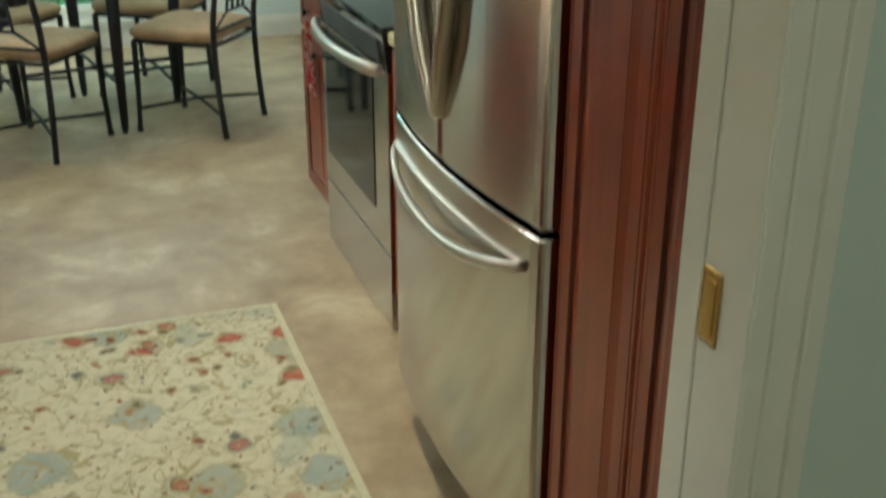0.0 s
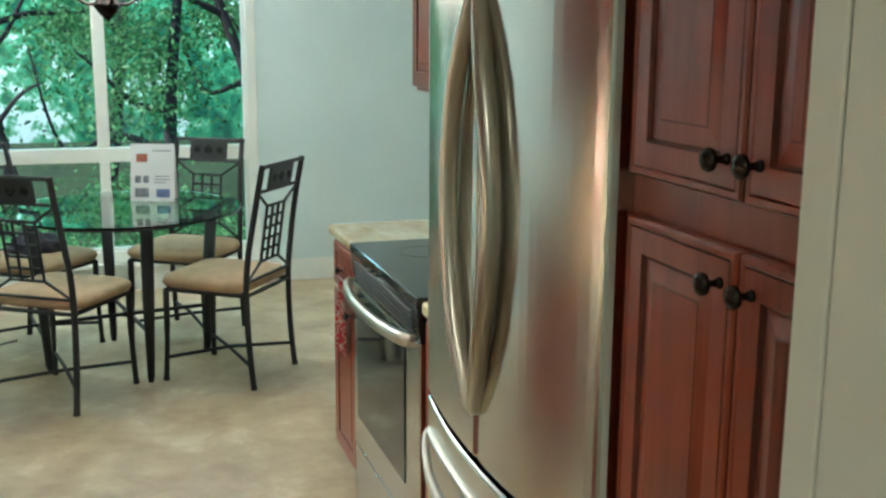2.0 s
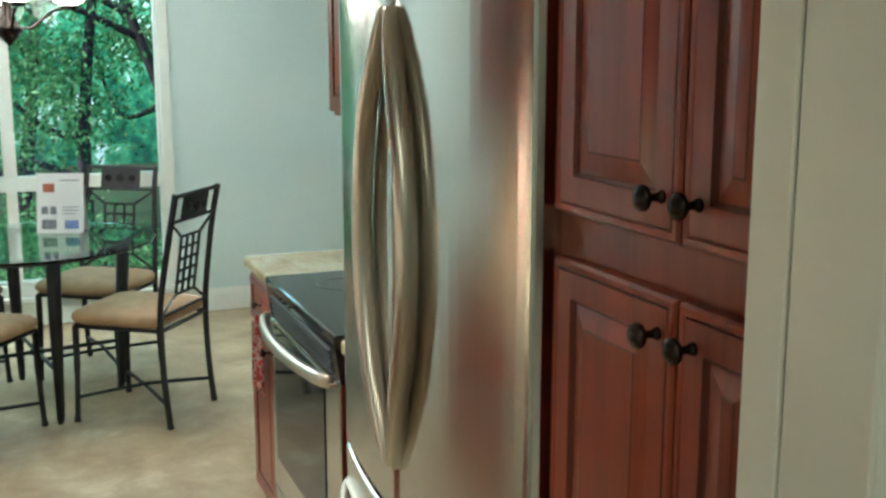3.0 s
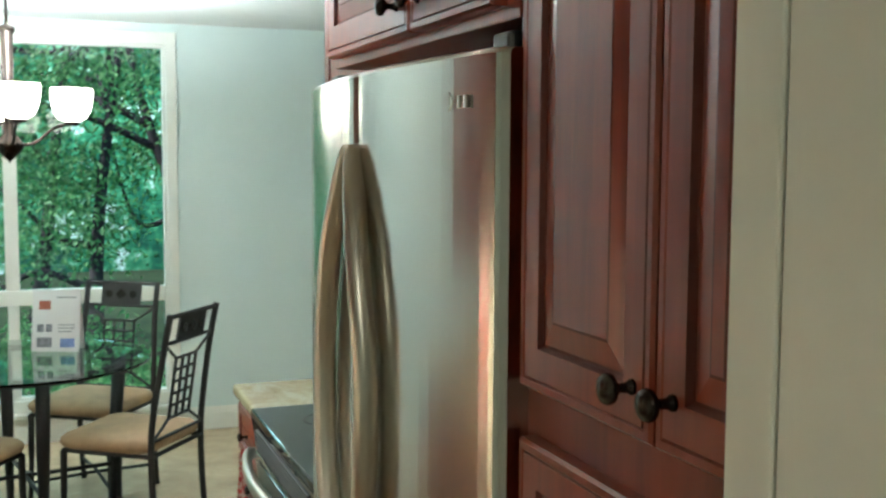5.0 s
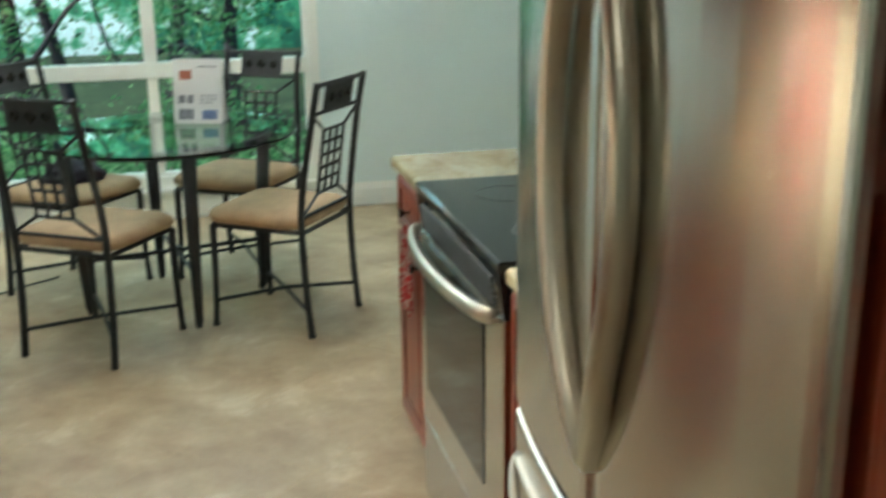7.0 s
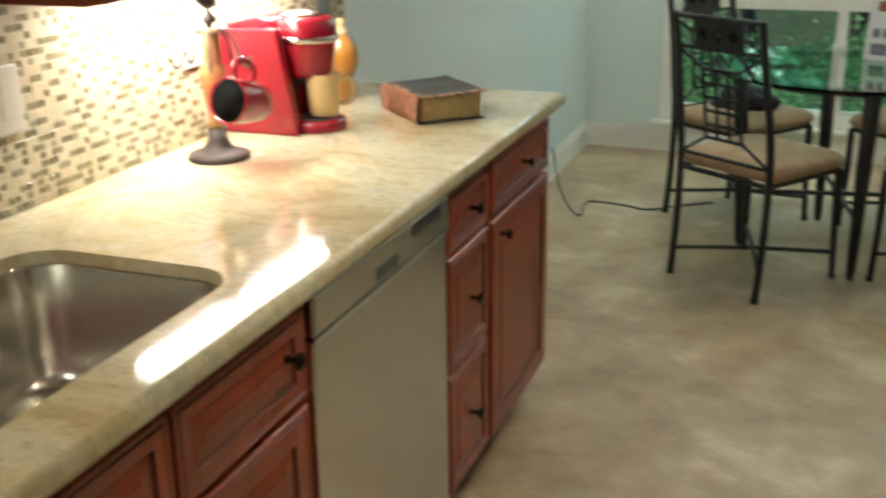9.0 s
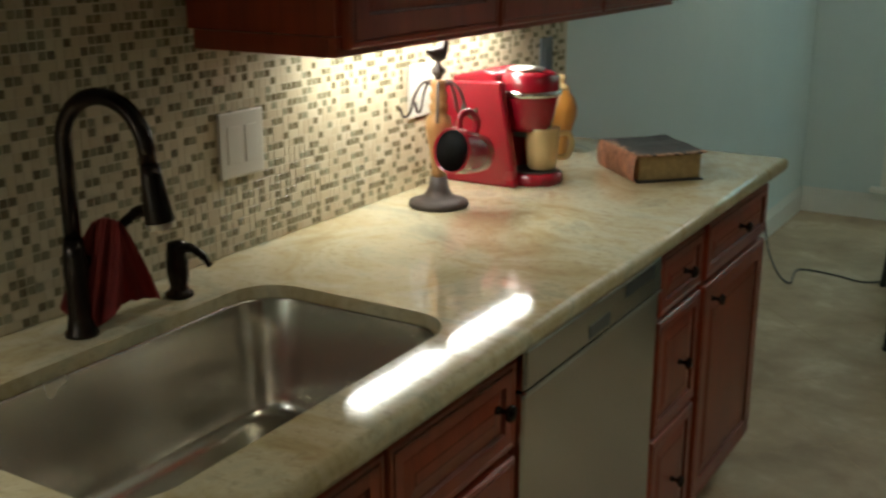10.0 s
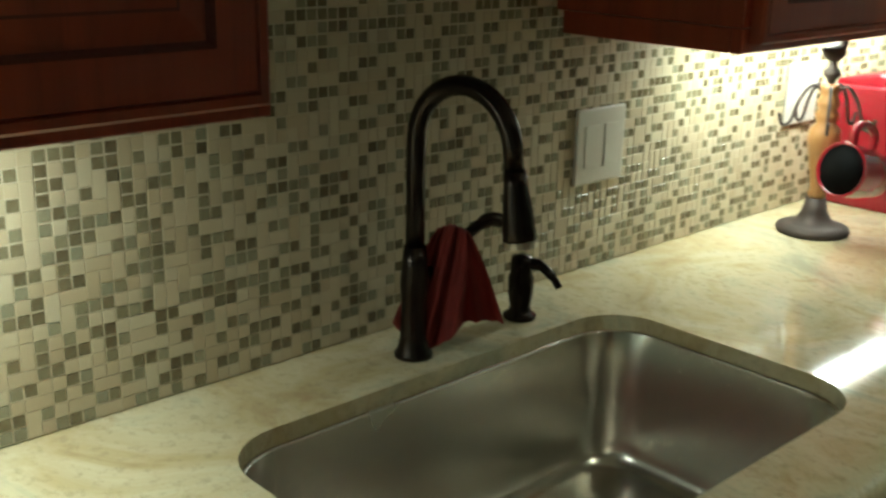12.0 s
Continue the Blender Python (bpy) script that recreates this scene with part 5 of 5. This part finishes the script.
def leaf_material():
    m, n, b = _mat("leaves")
    r = n.nodes.new("ShaderNodeNewGeometry").outputs["Random Per Island"]
    col = _ramp(n, r, [(0.0, (0.03, 0.12, 0.06)), (0.35, (0.10, 0.32, 0.12)), (0.7, (0.22, 0.50, 0.20)), (1.0, (0.38, 0.64, 0.32))])
    n.links.new(col, b.inputs["Base Color"])
    b.inputs["Roughness"].default_value = 0.5
    tr = n.nodes.new("ShaderNodeBsdfTranslucent")
    n.links.new(col, tr.inputs[0])
    mx = n.nodes.new("ShaderNodeMixShader")
    mx.inputs[0].default_value = 0.5
    n.links.new(b.outputs[0], mx.inputs[1])
    n.links.new(tr.outputs[0], mx.inputs[2])
    n.links.new(mx.outputs[0], n.nodes["Material Output"].inputs["Surface"])
    return m


LEAF = leaf_material()


def leaves(rng, blobs, per, size):
    """Many small folded leaves gathered in loose clumps."""
    verts, faces = [], []
    for cx, cy, cz, r in blobs:
        n = int(per * r * r)
        p = rng.normal(0, 0.42, (n, 3)) * r * np.array([1, 1, 0.75])
        for q in p:
            c = Vector((cx + q[0], cy + q[1], cz + q[2]))
            s = size * rng.uniform(0.6, 1.4)
            rot = Euler(tuple(rng.uniform(-1.1, 1.1, 2)) + (rng.uniform(0, 6.28),)).to_matrix()
            k = len(verts)
            for x, y, z in ((-1.0, 0, 0), (0, -0.45, 0.12), (1.0, 0, -0.1), (0, 0.45, 0.12)):
                verts.append(c + rot @ Vector((x * s, y * s, z * s)))
            faces += [(k, k + 1, k + 2), (k, k + 2, k + 3)]
    me = bpy.data.meshes.new("crown")
    me.from_pydata(verts, [], faces)
    me.materials.append(LEAF)
    return me


def tree(x, y, lean, height, r0, seed, blobs, per=560, size=0.05):
    rng = np.random.default_rng(seed)
    c = thing("tree", "leafy dark-trunked tree in the garden outside the window", "tree", "garden trees", pose(x, y, -0.72))
    pts = bez([(0, 0, 0), (lean * 0.25 + rng.uniform(-0.15, 0.15), 0, height * 0.3), (lean * 0.6 + rng.uniform(-0.25, 0.25), 0.1, height * 0.6), (lean, 0.2, height)], 7)
    part("trunk", tube(pts, [r0 * (1 - 0.75 * k / (len(pts) - 1)) for k in range(len(pts))], 9), BARK, c, smooth=True)
    for k in range(7):
        i = 6 + int(rng.integers(0, len(pts) - 8))
        p = pts[i]
        a = rng.uniform(0, 6.28)
        l = rng.uniform(0.8, 1.9)
        d = Vector((math.cos(a), 0.6 * math.sin(a), 0))
        q = bez([p, p + d * l * 0.4 + Vector((0, 0, rng.uniform(-0.1, 0.3))), p + d * l * 0.8 + Vector((0, 0, rng.uniform(0.1, 0.7))), p + d * l + Vector((0, 0, rng.uniform(0.4, 1.2)))], 5)
        part("limb", tube(q, [r0 * 0.48 * (1 - 0.8 * j / (len(q) - 1)) for j in range(len(q))], 7), BARK, c, smooth=True)
    pile = []
    for k in range(blobs):
        pile.append((lean * 0.6 + rng.uniform(-2.0, 2.0), rng.uniform(-0.9, 1.1), rng.uniform(0.25, 1.0) * height + 0.3, rng.uniform(0.35, 0.75)))
    o = new("crown", leaves(rng, pile, per, size))
    o.parent = c


tree(-2.1, 11.0, 1.3, 4.4, 0.085, 1, 9, 1500, 0.032)
tree(-0.95, 11.8, -0.8, 4.8, 0.075, 2, 12, 1500, 0.032)
tree(0.30, 11.2, 0.45, 4.6, 0.080, 3, 12, 1500, 0.032)
tree(1.35, 12.4, -0.9, 4.8, 0.090, 4, 14, 1400, 0.036)
tree(-3.4, 13.4, 0.6, 5.0, 0.11, 5, 16, 1100, 0.042)
tree(-0.3, 14.2, 0.8, 5.2, 0.10, 6, 17, 1100, 0.042)
tree(-1.9, 15.2, -0.6, 5.5, 0.12, 7, 18, 1100, 0.042)
tree(2.2, 15.0, 0.3, 5.5, 0.12, 8, 18, 1100, 0.042)


def shrub(x, y, r, seed):
    """A low loose bush: a few stems and many small leaves."""
    rng = np.random.default_rng(seed)
    c = thing("shrub", "low dark green leafy shrub under the dining window", "shrub", "garden shrubs", pose(x, y, -0.70))
    pile = []
    for k in range(5):
        a = rng.uniform(0, 6.28)
        tip = Vector((math.cos(a) * r * 0.6, math.sin(a) * r * 0.6, r * rng.uniform(0.9, 1.5)))
        part("stem", tube(bez([(0.03 * math.cos(a), 0.03 * math.sin(a), 0), tip * 0.5 + Vector((0, 0, 0.08)), tip], 4), 0.010, 6), BARK, c)
        pile.append((tip.x, tip.y, tip.z * 0.8, r * rng.uniform(0.55, 0.8)))
    o = new("crown", leaves(rng, pile, 2600, 0.028))
    o.parent = c


for _k, (_x, _y, _r) in enumerate(((-1.9, 9.5, 0.55), (-1.0, 9.9, 0.6), (-0.2, 9.5, 0.5), (0.55, 10.0, 0.6), (1.3, 9.7, 0.55), (-1.45, 10.9, 0.7), (0.1, 11.0, 0.7), (-2.9, 10.6, 0.7))):
    shrub(_x, _y, _r, 40 + _k)


def far_woods_glow():
    """A plain glowing sheet, sunlit woods and gaps of sky painted into its glow, far outside the window."""
    m, n, b = _mat("far_woods_glow")
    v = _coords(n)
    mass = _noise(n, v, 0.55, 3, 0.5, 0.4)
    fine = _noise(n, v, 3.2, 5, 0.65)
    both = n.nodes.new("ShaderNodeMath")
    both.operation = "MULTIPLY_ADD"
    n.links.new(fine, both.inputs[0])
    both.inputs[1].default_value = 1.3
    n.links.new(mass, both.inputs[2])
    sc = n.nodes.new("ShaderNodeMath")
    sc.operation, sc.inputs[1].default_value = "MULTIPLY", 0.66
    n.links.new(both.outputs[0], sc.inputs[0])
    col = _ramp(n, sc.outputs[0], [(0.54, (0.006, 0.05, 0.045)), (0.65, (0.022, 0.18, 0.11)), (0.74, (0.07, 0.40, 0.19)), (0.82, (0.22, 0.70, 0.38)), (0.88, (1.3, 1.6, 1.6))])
    # the glow is dimmed towards the bottom, painting shade over the undergrowth
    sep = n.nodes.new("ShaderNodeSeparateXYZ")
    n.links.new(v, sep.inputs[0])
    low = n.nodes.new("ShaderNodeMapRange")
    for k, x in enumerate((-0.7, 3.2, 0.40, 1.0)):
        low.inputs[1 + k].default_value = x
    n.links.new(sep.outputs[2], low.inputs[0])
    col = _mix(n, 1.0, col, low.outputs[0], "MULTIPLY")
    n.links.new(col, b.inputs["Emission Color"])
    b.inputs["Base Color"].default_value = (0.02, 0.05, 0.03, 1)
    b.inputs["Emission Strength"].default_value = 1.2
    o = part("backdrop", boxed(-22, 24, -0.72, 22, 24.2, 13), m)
    tagged(o, "glowing backdrop painted as sunlit green woods with gaps of sky in the distance", "backdrop", kind="structure")


far_woods_glow()

# ---- floor tiles, laid diagonally ----
def floor_tiles():
    s, gap = 0.457, 0.0016
    x0, x1, y0, y1 = XL + 0.001, XD - 0.001, YN + 0.001, YW - 0.001
    a = s / math.sqrt(2)
    full = None
    for i in range(-4, 40):
        for j in range(-40, 40):
            cx, cy = (i - j) * a - 0.2, (i + j) * a + 0.1
            if cx < x0 - a or cx > x1 + a or cy < y0 - a or cy > y1 + a:
                continue
            h = a - gap / math.sqrt(2)
            if cx - h > XR and cy + h < YK:
                continue
            whole = x0 <= cx - h and cx + h <= x1 and y0 <= cy - h and cy + h <= y1
            if whole and full:
                me = full
                ob = new("tile", me)
            else:
                bm = bmesh.new()
                lo = [bm.verts.new((dx * h, dy * h, -0.004)) for dx, dy in ((1, 0), (0, 1), (-1, 0), (0, -1))]
                mi = [bm.verts.new((dx * h, dy * h, -0.0013)) for dx, dy in ((1, 0), (0, 1), (-1, 0), (0, -1))]
                hi = [bm.verts.new((dx * (h - 0.0014), dy * (h - 0.0014), 0.0)) for dx, dy in ((1, 0), (0, 1), (-1, 0), (0, -1))]
                for p, q in ((lo, mi), (mi, hi)):
                    for k in range(4):
                        bm.faces.new((p[k], p[(k + 1) % 4], q[(k + 1) % 4], q[k]))
                bm.faces.new(hi)
                if not whole:
                    for co, no in (((x0 - cx, 0, 0), (-1, 0, 0)), ((x1 - cx, 0, 0), (1, 0, 0)), ((0, y0 - cy, 0), (0, -1, 0)), ((0, y1 - cy, 0), (0, 1, 0))):
                        bmesh.ops.bisect_plane(bm, geom=bm.verts[:] + bm.edges[:] + bm.faces[:], plane_co=co, plane_no=no, clear_outer=True)
                    if not bm.faces:
                        bm.free()
                        continue
                me = bpy.data.meshes.new("tile")
                bm.to_mesh(me)
                bm.free()
                me.materials.append(TILE)
                if whole:
                    full = me
                ob = new("tile", me)
            ob.parent = floor
            ob.location = (cx, cy, 0)


floor_tiles()


# ---- mosaic backsplash ----
def backsplash():
    y0, y1, z0, z1, cell = YD1 + 0.016, 4.695, 0.9165, 1.45, 0.0158
    wall = structure("backsplash", boxed(XL + 0.0005, y0, z0, XL + 0.0055, y1, z1), GROUTL, "mosaic backsplash of cream stone and brown glass tiles", "backsplash")
    ny, nz = int((y1 - y0) / cell), int((z1 - z0) / cell)
    rng = random.Random(5)
    used = [[False] * nz for _ in range(ny)]
    # glass squares in a loose diagonal weave among the stone
    dark = [[((2 * i + j) % 5 in (0, 2)) != (rng.random() < 0.17) for j in range(nz)] for i in range(ny)]
    meshes = {}

    def tile_mesh(a, b, glassy):
        key = (a, b, glassy)
        if key not in meshes:
            g, t, e = (0.0014, 0.0010, 0.0005) if glassy else (0.0004, 0.0009, 0.0004)
            vs, fs = [], []
            for d, x in ((g, 0.0), (g, t - e), (g + e, t)):
                vs += [(x, d, d), (x, a * cell - d, d), (x, a * cell - d, b * cell - d), (x, d, b * cell - d)]
            for r in (0, 4):
                for k in range(4):
                    q = (k + 1) % 4
                    fs.append((r + k, r + q, r + 4 + q, r + 4 + k))
            fs.append((8, 9, 10, 11))
            meshes[key] = (vs, fs)
        return meshes[key]

    kept = {}
    rest = {True: ([], []), False: ([], [])}
    for j in range(nz):
        for i in range(ny):
            if used[i][j]:
                continue
            glassy = dark[i][j]
            a, b = 1, 1
            if not glassy:
                roll = rng.random()
                a, b = (2, 2) if roll < 0.08 else (2, 1) if roll < 0.40 else (1, 2) if roll < 0.72 else (1, 1)
            while i + a > ny or j + b > nz or any(used[i + p][j + q] or dark[i + p][j + q] != glassy for p in range(a) for q in range(b)):
                if a > 1:
                    a -= 1
                elif b > 1:
                    b -= 1
                else:
                    break
            for p in range(a):
                for q in range(b):
                    used[i + p][j + q] = True
            vs, fs = tile_mesh(a, b, glassy)
            y, z = y0 + i * cell, z0 + j * cell
            near = 2.32 <= y <= 2.66 and z < 1.24
            if near and len(kept.setdefault("n", [])) < 300:
                kept["n"].append(1)
                key = ("m", a, b, glassy)
                if key not in kept:
                    me = bpy.data.meshes.new("mosaic_tile")
                    me.from_pydata(vs, [], fs)
                    me.materials.append(GLASSTILE if glassy else STONETILE)
                    kept[key] = me
                ob = new("mosaic_tile", kept[key])
                ob.parent = wall
                ob.location = (XL + 0.0056, y, z)
            else:
                V, F = rest[glassy]
                k = len(V)
                V += [(x + XL + 0.0056, p + y, q + z) for x, p, q in vs]
                F += [tuple(n + k for n in fc) for fc in fs]
    for glassy in (True, False):
        me = bpy.data.meshes.new("mosaic_tiles")
        me.from_pydata(rest[glassy][0], [], rest[glassy][1])
        me.materials.append(GLASSTILE_FAR if glassy else STONETILE_FAR)
        ob = new("mosaic_tiles", me)
        ob.parent = wall
        ob["kind"] = "stuff"


_stone = [(0.0, (0.50, 0.41, 0.26)), (0.4, (0.57, 0.49, 0.33)), (0.75, (0.62, 0.55, 0.39)), (1.0, (0.47, 0.38, 0.24))]
_glass = [(0.0, (0.115, 0.085, 0.042)), (0.35, (0.18, 0.145, 0.078)), (0.65, (0.25, 0.22, 0.13)), (1.0, (0.32, 0.31, 0.21))]
GROUTL = plain("light_grout", (0.60, 0.53, 0.38), 0.85, vary=0.06, scale=30)
STONETILE, STONETILE_FAR = varied("tumbled_stone_tile", _stone, 0.5), varied("tumbled_stone_tiles", _stone, 0.5, True)
GLASSTILE, GLASSTILE_FAR = varied("brown_glass_tile", _glass, 0.24), varied("brown_glass_tiles", _glass, 0.24, True)
backsplash()
